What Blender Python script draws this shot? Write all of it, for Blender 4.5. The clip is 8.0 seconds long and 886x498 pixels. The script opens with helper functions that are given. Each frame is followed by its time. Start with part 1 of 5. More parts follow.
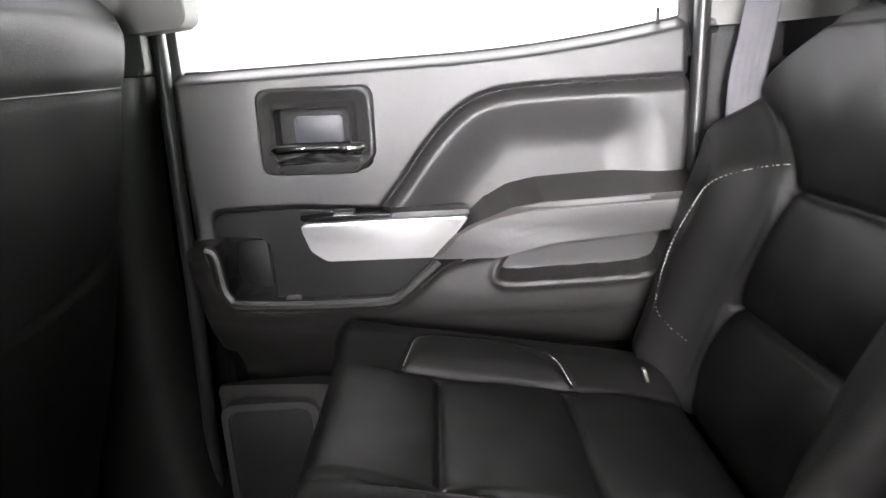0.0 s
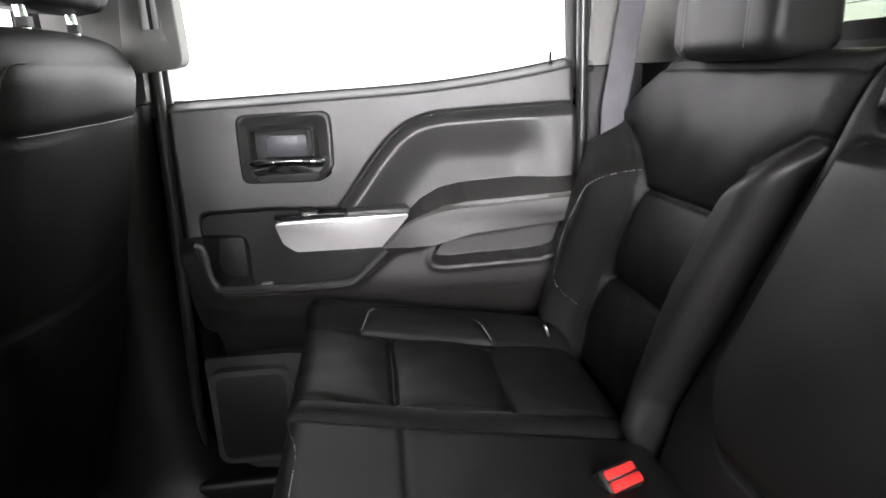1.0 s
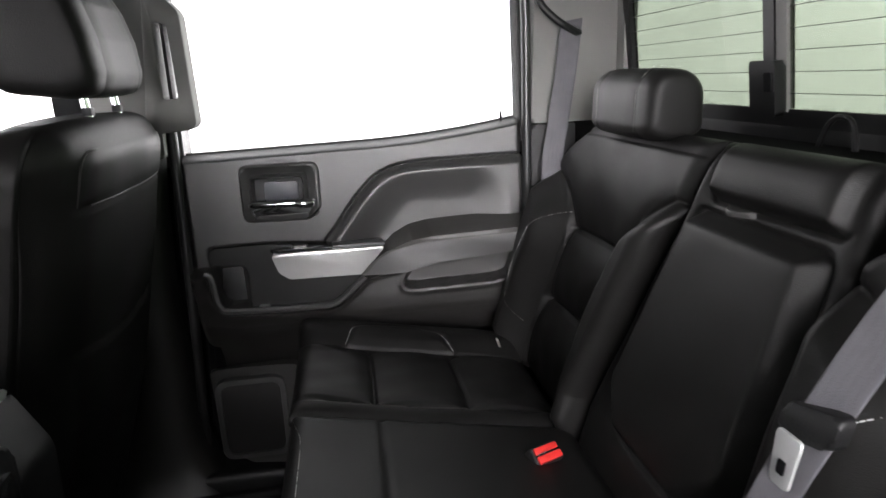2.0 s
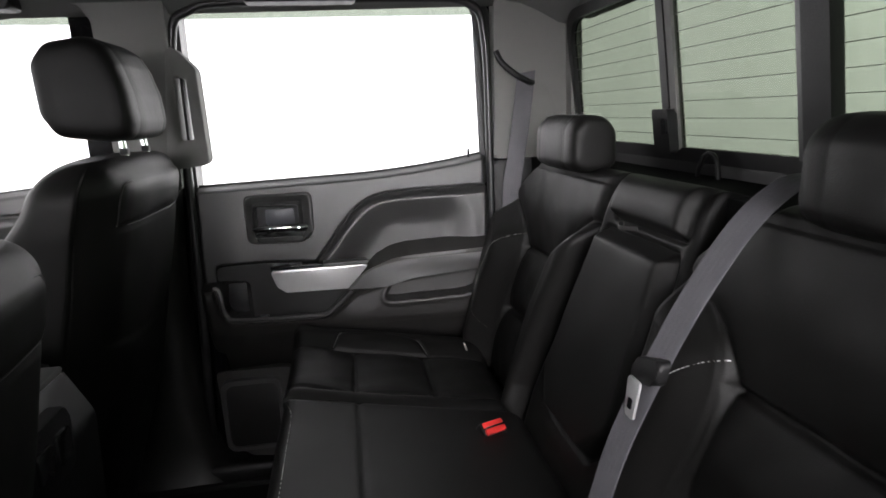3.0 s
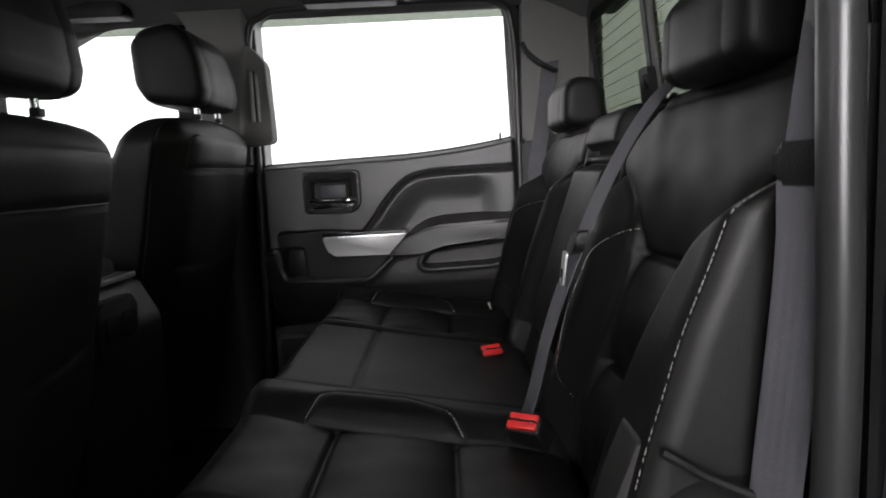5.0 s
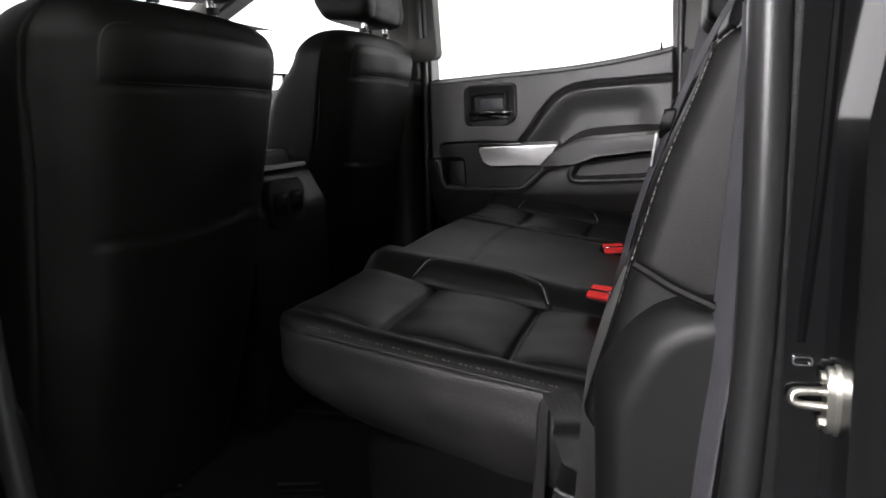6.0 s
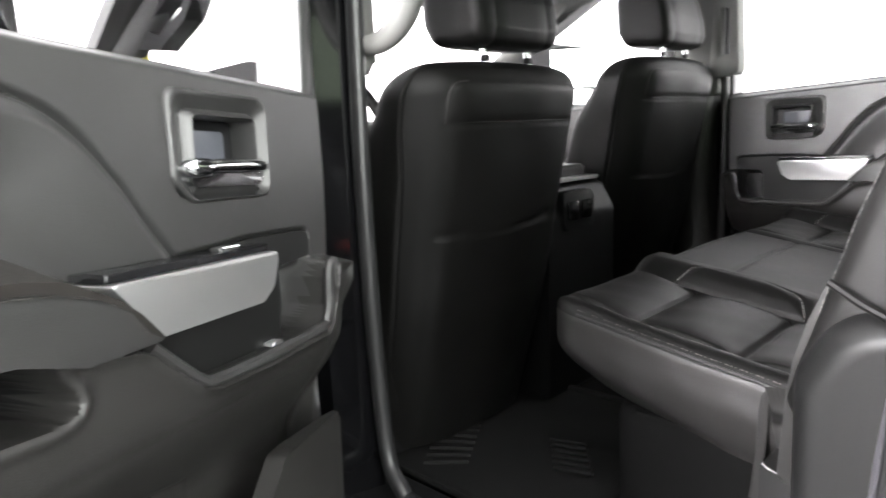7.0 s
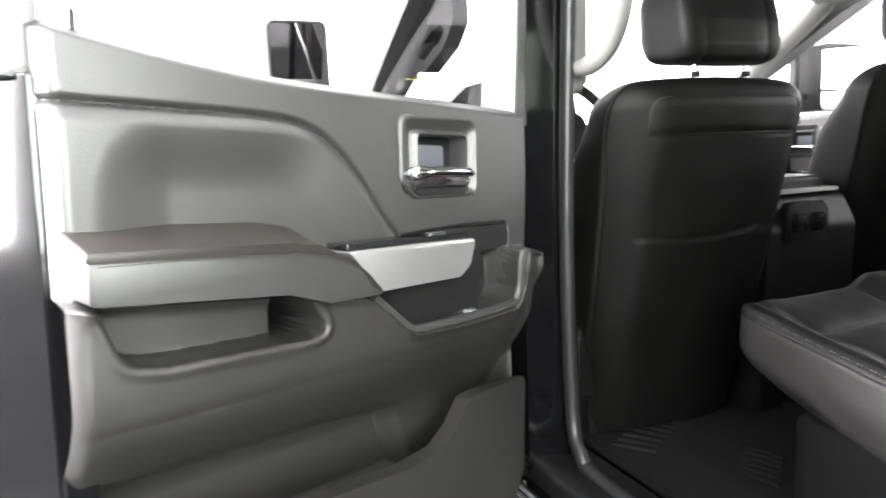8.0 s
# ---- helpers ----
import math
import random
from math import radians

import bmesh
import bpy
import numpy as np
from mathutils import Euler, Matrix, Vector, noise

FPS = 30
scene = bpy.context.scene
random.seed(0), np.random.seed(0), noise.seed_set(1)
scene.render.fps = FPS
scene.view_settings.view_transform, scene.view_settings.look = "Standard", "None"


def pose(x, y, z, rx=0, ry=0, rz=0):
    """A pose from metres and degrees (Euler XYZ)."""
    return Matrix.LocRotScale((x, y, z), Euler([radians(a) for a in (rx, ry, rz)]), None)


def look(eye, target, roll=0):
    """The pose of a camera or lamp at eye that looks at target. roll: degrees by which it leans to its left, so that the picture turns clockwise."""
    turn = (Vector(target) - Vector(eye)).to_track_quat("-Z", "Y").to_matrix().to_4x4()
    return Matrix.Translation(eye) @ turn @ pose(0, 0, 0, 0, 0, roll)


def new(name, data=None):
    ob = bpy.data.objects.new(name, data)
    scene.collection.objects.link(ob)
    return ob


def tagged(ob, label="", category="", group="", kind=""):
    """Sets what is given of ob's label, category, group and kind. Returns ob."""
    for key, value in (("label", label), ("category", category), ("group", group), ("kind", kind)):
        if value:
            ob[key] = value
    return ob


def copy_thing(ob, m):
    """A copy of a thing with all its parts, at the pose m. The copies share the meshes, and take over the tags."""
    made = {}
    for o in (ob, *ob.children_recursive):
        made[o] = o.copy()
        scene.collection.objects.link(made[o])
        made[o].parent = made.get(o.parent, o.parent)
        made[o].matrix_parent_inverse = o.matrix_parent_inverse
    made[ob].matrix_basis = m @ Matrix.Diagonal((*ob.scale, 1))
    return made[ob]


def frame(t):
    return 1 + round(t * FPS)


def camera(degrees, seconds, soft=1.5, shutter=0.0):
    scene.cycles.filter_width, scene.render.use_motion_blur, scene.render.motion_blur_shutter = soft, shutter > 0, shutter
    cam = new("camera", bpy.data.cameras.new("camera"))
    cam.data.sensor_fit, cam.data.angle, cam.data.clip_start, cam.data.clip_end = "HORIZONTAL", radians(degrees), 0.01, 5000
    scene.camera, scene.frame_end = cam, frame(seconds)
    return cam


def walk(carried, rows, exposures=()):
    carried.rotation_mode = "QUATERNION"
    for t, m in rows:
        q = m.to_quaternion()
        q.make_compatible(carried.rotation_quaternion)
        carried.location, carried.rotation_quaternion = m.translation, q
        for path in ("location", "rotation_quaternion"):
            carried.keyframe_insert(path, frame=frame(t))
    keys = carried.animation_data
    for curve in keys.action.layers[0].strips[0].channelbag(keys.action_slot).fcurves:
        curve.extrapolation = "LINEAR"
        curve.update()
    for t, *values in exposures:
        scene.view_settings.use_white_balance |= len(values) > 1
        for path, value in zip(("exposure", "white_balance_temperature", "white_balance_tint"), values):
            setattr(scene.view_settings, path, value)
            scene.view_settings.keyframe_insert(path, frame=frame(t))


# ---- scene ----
cam = camera(68.2, 8.0, 1.6, 0.3)
PATH = [
    (0, (0.019, -0.094, 1.575), (0.018, 1.826, 1.015), -3.0),
    (0.5, (0.02, -0.21, 1.603), (0.105, 1.705, 1.031), -3.1),
    (1, (-0.003, -0.349, 1.61), (0.193, 1.568, 1.075), -2.8),
    (1.5, (-0.028, -0.463, 1.684), (0.251, 1.435, 1.119), -2.5),
    (1.7, (-0.026, -0.507, 1.698), (0.253, 1.393, 1.159), -2.5),
    (2.8, (0.015, -0.768, 1.725), (0.294, 1.163, 1.274), -2.8),
    (3, (0.017, -0.82, 1.725), (0.296, 1.118, 1.317), -2.8),
    (3.5, (0.011, -0.944, 1.716), (0.294, 1.006, 1.377), -2.7),
    (4, (0.034, -1.027, 1.691), (0.315, 0.932, 1.406), -2.7),
    (4.2, (0.05, -1.049, 1.676), (0.326, 0.914, 1.411), -2.8),
    (5.3, (0.233, -1.048, 1.469), (-0.017, 0.923, 1.241), -3.2),
    (5.5, (0.268, -1.06, 1.445), (-0.152, 0.877, 1.18), -3.2),
    (6, (0.35, -1.137, 1.429), (-0.284, 0.724, 1.058), -3.1),
    (6.5, (0.445, -1.249, 1.443), (-0.549, 0.448, 1.079), -3.4),
    (7, (0.521, -1.321, 1.472), (-0.889, 0.061, 1.152), -3.5),
    (7.5, (0.633, -1.329, 1.482), (-1.032, -0.263, 1.178), -2.9),
    (8, (0.747, -1.331, 1.481), (-1.098, -0.61, 1.207), -2.7),
]
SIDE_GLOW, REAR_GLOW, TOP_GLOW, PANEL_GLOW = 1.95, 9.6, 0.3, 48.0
EXPOSURES = [(0, 1.68), (0.5, 1.42), (1.5, 0.80), (3.5, -0.4), (5.5, -0.9), (6.0, -0.6), (6.6, 0.25), (7.0, 1.0), (7.5, 1.43), (8, 1.53)]
from mathutils.bvhtree import BVHTree

walk(cam, [(t, look(eye, target, roll)) for t, eye, target, roll in PATH], EXPOSURES)

# ---- light: a white photo booth, seen through the windows ----
world = bpy.data.worlds.new("studio_air")
scene.world = world
world.use_nodes = True
world.node_tree.nodes["Background"].inputs["Color"].default_value = (0.9, 0.95, 1.0, 1)
world.node_tree.nodes["Background"].inputs["Strength"].default_value = 0.2

YC = 0.135          # centre line of the truck
TRIM_Y = 0.87       # trim face of the passenger-side doors
FLOOR_Z = 0.80


# ---- materials ----
def make_mat(name, color, rough=0.5, metal=0.0, grain=0.0, scale=400.0, vary=0.12, blot=6.0, coat=0.0, spec=0.5, cells=0.0):
    m = bpy.data.materials.new(name)
    m.use_nodes = True
    nt = m.node_tree
    b = nt.nodes["Principled BSDF"]
    b.inputs["Roughness"].default_value = rough
    b.inputs["Metallic"].default_value = metal
    b.inputs["Specular IOR Level"].default_value = spec
    b.inputs["Coat Weight"].default_value = coat
    b.inputs["Coat Roughness"].default_value = 0.05
    tc = nt.nodes.new("ShaderNodeTexCoord")
    n1 = nt.nodes.new("ShaderNodeTexNoise")
    n1.inputs["Scale"].default_value = blot
    n1.inputs["Detail"].default_value = 5
    n2 = nt.nodes.new("ShaderNodeTexNoise")
    n2.inputs["Scale"].default_value = scale
    n2.inputs["Detail"].default_value = 3
    for n in (n1, n2):
        nt.links.new(tc.outputs["Object"], n.inputs["Vector"])
    mix = nt.nodes.new("ShaderNodeMix")
    mix.data_type = "FLOAT"
    mix.inputs[0].default_value = 0.35
    nt.links.new(n1.outputs["Fac"], mix.inputs[2])
    nt.links.new(n2.outputs["Fac"], mix.inputs[3])
    ramp = nt.nodes.new("ShaderNodeValToRGB")
    lo = [max(0.0, c * (1 - vary)) for c in color]
    hi = [min(1.0, c * (1 + vary)) for c in color]
    ramp.color_ramp.elements[0].position, ramp.color_ramp.elements[1].position = 0.3, 0.7
    ramp.color_ramp.elements[0].color = (*lo, 1)
    ramp.color_ramp.elements[1].color = (*hi, 1)
    nt.links.new(mix.outputs[0], ramp.inputs[0])
    nt.links.new(ramp.outputs[0], b.inputs["Base Color"])
    rr = nt.nodes.new("ShaderNodeMapRange")
    rr.inputs["To Min"].default_value = max(0.02, rough * 0.85)
    rr.inputs["To Max"].default_value = min(1.0, rough * 1.15)
    nt.links.new(n1.outputs["Fac"], rr.inputs["Value"])
    nt.links.new(rr.outputs[0], b.inputs["Roughness"])
    if grain:
        bump = nt.nodes.new("ShaderNodeBump")
        bump.inputs["Strength"].default_value = grain
        bump.inputs["Distance"].default_value = 0.001
        src = n2.outputs["Fac"]
        if cells:
            v = nt.nodes.new("ShaderNodeTexVoronoi")
            v.inputs["Scale"].default_value = cells
            nt.links.new(tc.outputs["Object"], v.inputs["Vector"])
            src = v.outputs["Distance"]
        nt.links.new(src, bump.inputs["Height"])
        nt.links.new(bump.outputs[0], b.inputs["Normal"])
    return m


def make_glow(name, color, strength):
    m = bpy.data.materials.new(name)
    m.use_nodes = True
    nt = m.node_tree
    b = nt.nodes["Principled BSDF"]
    b.inputs["Base Color"].default_value = (*[0.8 * c for c in color], 1)
    b.inputs["Roughness"].default_value = 0.9
    b.inputs["Emission Color"].default_value = (*color, 1)
    b.inputs["Emission Strength"].default_value = strength
    return m


def make_glass(name, tint, gloss=0.002):
    m = bpy.data.materials.new(name)
    m.use_nodes = True
    nt = m.node_tree
    nt.nodes.remove(nt.nodes["Principled BSDF"])
    tr = nt.nodes.new("ShaderNodeBsdfTransparent")
    tr.inputs["Color"].default_value = (*tint, 1)
    gl = nt.nodes.new("ShaderNodeBsdfGlossy")
    gl.inputs["Roughness"].default_value = 0.02
    lw = nt.nodes.new("ShaderNodeLayerWeight")
    lw.inputs["Blend"].default_value = 0.5
    pw = nt.nodes.new("ShaderNodeMath")
    pw.operation = "POWER"
    pw.inputs[1].default_value = 4.0
    nt.links.new(lw.outputs["Facing"], pw.inputs[0])
    fr = nt.nodes.new("ShaderNodeMath")
    fr.operation = "MULTIPLY_ADD"
    fr.inputs[1].default_value = 0.12
    fr.inputs[2].default_value = gloss
    nt.links.new(pw.outputs[0], fr.inputs[0])
    mx = nt.nodes.new("ShaderNodeMixShader")
    nt.links.new(fr.outputs[0], mx.inputs[0])
    nt.links.new(tr.outputs[0], mx.inputs[1])
    nt.links.new(gl.outputs[0], mx.inputs[2])
    nt.links.new(mx.outputs[0], nt.nodes["Material Output"].inputs["Surface"])
    return m


LEATHER = make_mat("black_leather", (0.0064, 0.0062, 0.0060), 0.46, 0, 0.25, 900, 0.2, 9, spec=0.20, cells=800)
LEATHER_SOFT = make_mat("perforated_leather", (0.010, 0.0095, 0.0095), 0.6, 0, 0.3, 900, 0.15, 9, spec=0.3, cells=500)
LEATHER_SIDE = make_mat("grey_leather", (0.018, 0.0175, 0.017), 0.46, 0, 0.2, 900, 0.15, 9, spec=0.4, cells=800)
LEATHER_GRAIN = make_mat("coarse_black_leather", (0.010, 0.0097, 0.0094), 0.46, 0, 0.18, 900, 0.15, 9, spec=0.30, cells=950)
VINYL = make_mat("grained_seat_vinyl", (0.022, 0.021, 0.0205), 0.42, 0, 0.25, 900, 0.14, 9, spec=0.6, cells=700)
PLASTIC = make_mat("charcoal_plastic", (0.0185, 0.0176, 0.0168), 0.42, 0, 0.28, 700, 0.16, 7, spec=0.65, cells=900)
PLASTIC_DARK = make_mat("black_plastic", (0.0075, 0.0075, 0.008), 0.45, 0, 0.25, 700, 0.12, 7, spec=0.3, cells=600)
SOFT_TRIM = make_mat("soft_door_trim", (0.027, 0.0264, 0.0262), 0.40, 0, 0.24, 800, 0.15, 6, spec=1.0, cells=900)
BEZEL = make_mat("dark_handle_plastic", (0.034, 0.034, 0.034), 0.34, 0, 0.2, 700, 0.1, 7, spec=0.8, cells=600)
COVER = make_mat("dark_cover_plastic", (0.0105, 0.0105, 0.0105), 0.42, 0, 0.12, 500, 0.14, 8, spec=0.32, cells=700)
SURROUND = make_mat("window_surround_plastic", (0.034, 0.034, 0.034), 0.42, 0, 0.2, 700, 0.1, 7, spec=0.9, cells=700)
ARM_LEATHER = make_mat("dark_armrest_leather", (0.019, 0.017, 0.0155), 0.42, 0, 0.2, 900, 0.14, 8, spec=0.5, cells=900)
STEEL = make_mat("pressed_steel", (0.55, 0.56, 0.56), 0.36, 0.55, 0.05, 500, 0.06, 20)
PIANO = make_mat("gloss_black_plastic", (0.012, 0.012, 0.013), 0.12, 0, 0, 300, 0.1)
SILVER = make_mat("satin_silver", (0.60, 0.60, 0.60), 0.34, 0.85, 0.05, 900, 0.05)
CHROME = make_mat("chrome", (0.78, 0.79, 0.80), 0.09, 1.0, 0, 300, 0.03)
PAINT = make_mat("black_car_paint", (0.004, 0.004, 0.0045), 0.10, 0, 0, 300, 0.2, 5, spec=0.5)
RUBBER = make_mat("black_rubber_seal", (0.020, 0.020, 0.0205), 0.32, 0, 0.10, 500, 0.15)
HEADLINER = make_mat("grey_headliner", (0.15, 0.15, 0.145), 0.95, 0, 0.5, 1500, 0.08, 4)
PILLAR = make_mat("light_grey_pillar_trim", (0.16, 0.16, 0.152), 0.7, 0, 0.3, 1200, 0.07, 5)
CARPET = make_mat("black_carpet", (0.005, 0.005, 0.005), 0.95, 0, 0.9, 900, 0.3, 12, spec=0.1)
MAT_RUBBER = make_mat("floor_mat_rubber", (0.007, 0.007, 0.007), 0.65, 0, 0.2, 500, 0.2, spec=0.25)
BELT = make_mat("seat_belt_webbing", (0.085, 0.083, 0.093), 0.6, 0, 0.8, 1100, 0.2, 30)
RED = make_mat("red_button_plastic", (0.60, 0.030, 0.028), 0.4, 0, 0.1, 300, 0.06)
STITCH = make_mat("pale_thread", (0.45, 0.45, 0.43), 0.8, 0, 0, 900, 0.15, 40)
DIM_THREAD = make_mat("brown_grey_thread", (0.10, 0.09, 0.085), 0.8, 0, 0, 900, 0.15, 40)
MID_THREAD = make_mat("grey_thread", (0.22, 0.22, 0.21), 0.8, 0, 0, 900, 0.15, 40)
ZINC = make_mat("zinc_plated_steel", (0.56, 0.55, 0.50), 0.30, 1.0, 0.1, 500, 0.14, 30)
GREY_PATCH = make_mat("blue_grey_plastic", (0.085, 0.09, 0.105), 0.4, 0, 0.1, 500, 0.08)
SCREEN = make_mat("dark_screen_glass", (0.05, 0.06, 0.10), 0.1, 0, 0, 300, 0.2)
YELLOW = make_mat("yellow_label", (0.70, 0.62, 0.05), 0.6, 0, 0, 300, 0.06)
MIRROR = make_mat("mirror_glass", (0.8, 0.8, 0.8), 0.02, 1.0, 0, 300, 0.01)
STUDIO_FLOOR = make_mat("studio_floor_paint", (0.08, 0.08, 0.08), 0.5, 0, 0.1, 80, 0.06, 2)
GLASS_CLEAR = make_glass("clear_window_glass", (0.94, 0.94, 0.94))
VISOR = make_glass("smoked_visor_plastic", (0.43, 0.46, 0.42))
GLASS_TINT = make_glass("green_tinted_glass", (0.285, 0.308, 0.272))


# ---- mesh helpers ----
def smooth(bm, angle=40):
    lim = radians(angle)
    for f in bm.faces:
        f.smooth = True
    for e in bm.edges:
        if len(e.link_faces) == 2 and e.calc_face_angle(0) > lim:
            e.smooth = False


def part(name, bm, material, parent=None, label="", fix=True, angle=40):
    if fix:
        bmesh.ops.recalc_face_normals(bm, faces=bm.faces[:])
    smooth(bm, angle)
    me = bpy.data.meshes.new(name)
    bm.to_mesh(me)
    bm.free()
    me.materials.append(material)
    ob = new(name, me)
    if parent is not None:
        ob.parent = parent
    if label:
        tagged(ob, label)
    return ob


def side_faces(ob, material, pick):
    """Gives the faces whose normal pick() accepts a second material."""
    ob.data.materials.append(material)
    for f in ob.data.polygons:
        if pick(f.normal, f.center):
            f.material_index = 1


def thing(name, label, category, group="", kind="", m=None):
    ob = new(name)
    ob.empty_display_size = 0.1
    if m is not None:
        ob.matrix_basis = m
    return tagged(ob, label, category, group, kind)


def rounded(pts, r, n=5):
    """A closed 2D outline with its corners rounded; r is one radius or one for each corner."""
    out, k = [], len(pts)
    for i in range(k):
        rad = r[i] if isinstance(r, (list, tuple)) else r
        p, a, b = Vector(pts[i]), Vector(pts[i - 1]), Vector(pts[(i + 1) % k])
        da, db = (a - p), (b - p)
        la, lb = da.length, db.length
        if rad <= 0 or la < 1e-6 or lb < 1e-6:
            out.append(tuple(p))
            continue
        half = max(0.05, da.angle(db) / 2)
        d = min(rad / math.tan(half), la * 0.49, lb * 0.49)
        s, e = p + da.normalized() * d, p + db.normalized() * d
        for j in range(n + 1):
            t = j / n
            q = (1 - t) ** 2 * s + 2 * t * (1 - t) * p + t * t * e
            out.append((q.x, q.y))
    return out


def rect(a0, b0, a1, b1):
    return [(a0, b0), (a1, b0), (a1, b1), (a0, b1)]


def prism(outline, lo, hi, to3, bevel=0.0, seg=3, both=False):
    """An outline pushed from depth lo to depth hi, with its far rim (or both) bevelled; to3 maps (a, b, depth) to the room."""
    bm = bmesh.new()
    bot = [bm.verts.new((a, b, lo)) for a, b in outline]
    top = [bm.verts.new((a, b, hi)) for a, b in outline]
    k = len(outline)
    f0 = bm.faces.new(bot[::-1])
    f1 = bm.faces.new(top)
    for i in range(k):
        bm.faces.new((bot[i], bot[(i + 1) % k], top[(i + 1) % k], top[i]))
    if bevel:
        edges = list(f1.edges) + (list(f0.edges) if both else [])
        bmesh.ops.bevel(bm, geom=edges, offset=bevel, segments=seg, affect="EDGES", profile=0.5, clamp_overlap=True)
    for v in bm.verts:
        v.co = to3(*v.co)
    return bm


def frame_prism(outer, inner, lo, hi, to3, dip=0.0):
    """A ring between two outlines of equal length; the inner rim may dip below the outer one."""
    bm = bmesh.new()
    k = len(outer)
    loops = [[(a, b, lo) for a, b in outer], [(a, b, hi - 0.002) for a, b in outer],
             [(oa * 0.93 + ia * 0.07, ob_ * 0.93 + ib * 0.07, hi) for (oa, ob_), (ia, ib) in zip(outer, inner)],
             [(oa * 0.1 + ia * 0.9, ob_ * 0.1 + ib * 0.9, hi - dip) for (oa, ob_), (ia, ib) in zip(outer, inner)],
             [(a, b, hi - dip - 0.003) for a, b in inner], [(a, b, lo) for a, b in inner]]
    rows = [[bm.verts.new(to3(*p)) for p in loop] for loop in loops]
    for r0, r1 in zip(rows, rows[1:] + rows[:1]):
        for i in range(k):
            bm.faces.new((r0[i], r0[(i + 1) % k], r1[(i + 1) % k], r1[i]))
    return bm


def loft(rings, caps=True, closed=True):
    bm = bmesh.new()
    rows = [[bm.verts.new(p) for p in ring] for ring in rings]
    k = len(rows[0])
    for r0, r1 in zip(rows, rows[1:]):
        for i in range(k if closed else k - 1):
            bm.faces.new((r0[i], r0[(i + 1) % k], r1[(i + 1) % k], r1[i]))
    if caps and closed:
        bm.faces.new(rows[0][::-1])
        bm.faces.new(rows[-1])
    return bm


def box(lo, hi, bevel=0.004, seg=2):
    bm = bmesh.new()
    bmesh.ops.create_cube(bm, size=1)
    for v in bm.verts:
        v.co = Vector([lo[i] + (v.co[i] + 0.5) * (hi[i] - lo[i]) for i in range(3)])
    if bevel:
        bmesh.ops.bevel(bm, geom=bm.edges[:], offset=bevel, segments=seg, affect="EDGES", profile=0.5, clamp_overlap=True)
    return bm


def spline(pts, n=8):
    """Points along a smooth curve through pts."""
    p = [Vector(q) for q in pts]
    p = [2 * p[0] - p[1]] + p + [2 * p[-1] - p[-2]]
    out = []
    for i in range(1, len(p) - 2):
        a, b, c, d = p[i - 1], p[i], p[i + 1], p[i + 2]
        for j in range(n):
            t = j / n
            out.append(0.5 * (2 * b + (c - a) * t + (2 * a - 5 * b + 4 * c - d) * t * t + (3 * b - a - 3 * c + d) * t ** 3))
    out.append(p[-2])
    return out


def tube(pts, r, k=10, squash=1.0):
    pts = [Vector(p) for p in pts]
    rings, up = [], None
    for i, p in enumerate(pts):
        d = (pts[min(i + 1, len(pts) - 1)] - pts[max(i - 1, 0)]).normalized()
        if up is None:
            up = d.orthogonal().normalized()
        up = (up - d * up.dot(d)).normalized()
        side = d.cross(up)
        rad = r[i] if isinstance(r, (list, tuple)) else r
        rings.append([p + rad * (math.cos(a) * up + squash * math.sin(a) * side) for a in (2 * math.pi * j / k for j in range(k))])
    return loft(rings)


def ribbon(pts, width, thick, across):
    """A strap along pts; across gives the direction of its width at each point."""
    rings = []
    for p, c in zip(pts, across):
        p, c = Vector(p), Vector(c).normalized()
        i = len(rings)
        d = (Vector(pts[min(i + 1, len(pts) - 1)]) - Vector(pts[max(i - 1, 0)])).normalized()
        n = d.cross(c).normalized()
        h, t = width / 2, thick / 2
        across_at = [(k / 20 - 0.5) * 2 * (h - t) for k in range(21)]
        rise = [t * (1.0 if (k // 2) % 2 else 0.80) for k in range(21)]
        rings.append([p - c * h] + [p + c * a + n * b for a, b in zip(across_at, rise)] + [p + c * h]
                     + [p + c * a - n * b for a, b in zip(across_at[::-1], rise[::-1])])
    return loft(rings)


def dist_line(A, B, pts):
    """Distance of the grid points A, B from a polyline."""
    best = np.full(A.shape, 9.0)
    for (x0, y0), (x1, y1) in zip(pts, pts[1:]):
        dx, dy = x1 - x0, y1 - y0
        t = np.clip(((A - x0) * dx + (B - y0) * dy) / (dx * dx + dy * dy + 1e-12), 0, 1)
        best = np.minimum(best, np.hypot(A - x0 - t * dx, B - y0 - t * dy))
    return best


def inside(A, B, pts):
    """Signed distance to a closed outline: positive within."""
    odd = np.zeros(A.shape, bool)
    for (x0, y0), (x1, y1) in zip(pts, pts[1:] + pts[:1]):
        cross = ((y0 > B) != (y1 > B)) & (A < (x1 - x0) * (B - y0) / (y1 - y0 + 1e-12) + x0)
        odd ^= cross
    d = dist_line(A, B, pts + pts[:1])
    return np.where(odd, d, -d)


def step(x, lo, hi):
    t = np.clip((x - lo) / (hi - lo), 0, 1)
    return t * t * (3 - 2 * t)


def groove(d, w=0.004):
    return np.exp(-(d / w) ** 2)


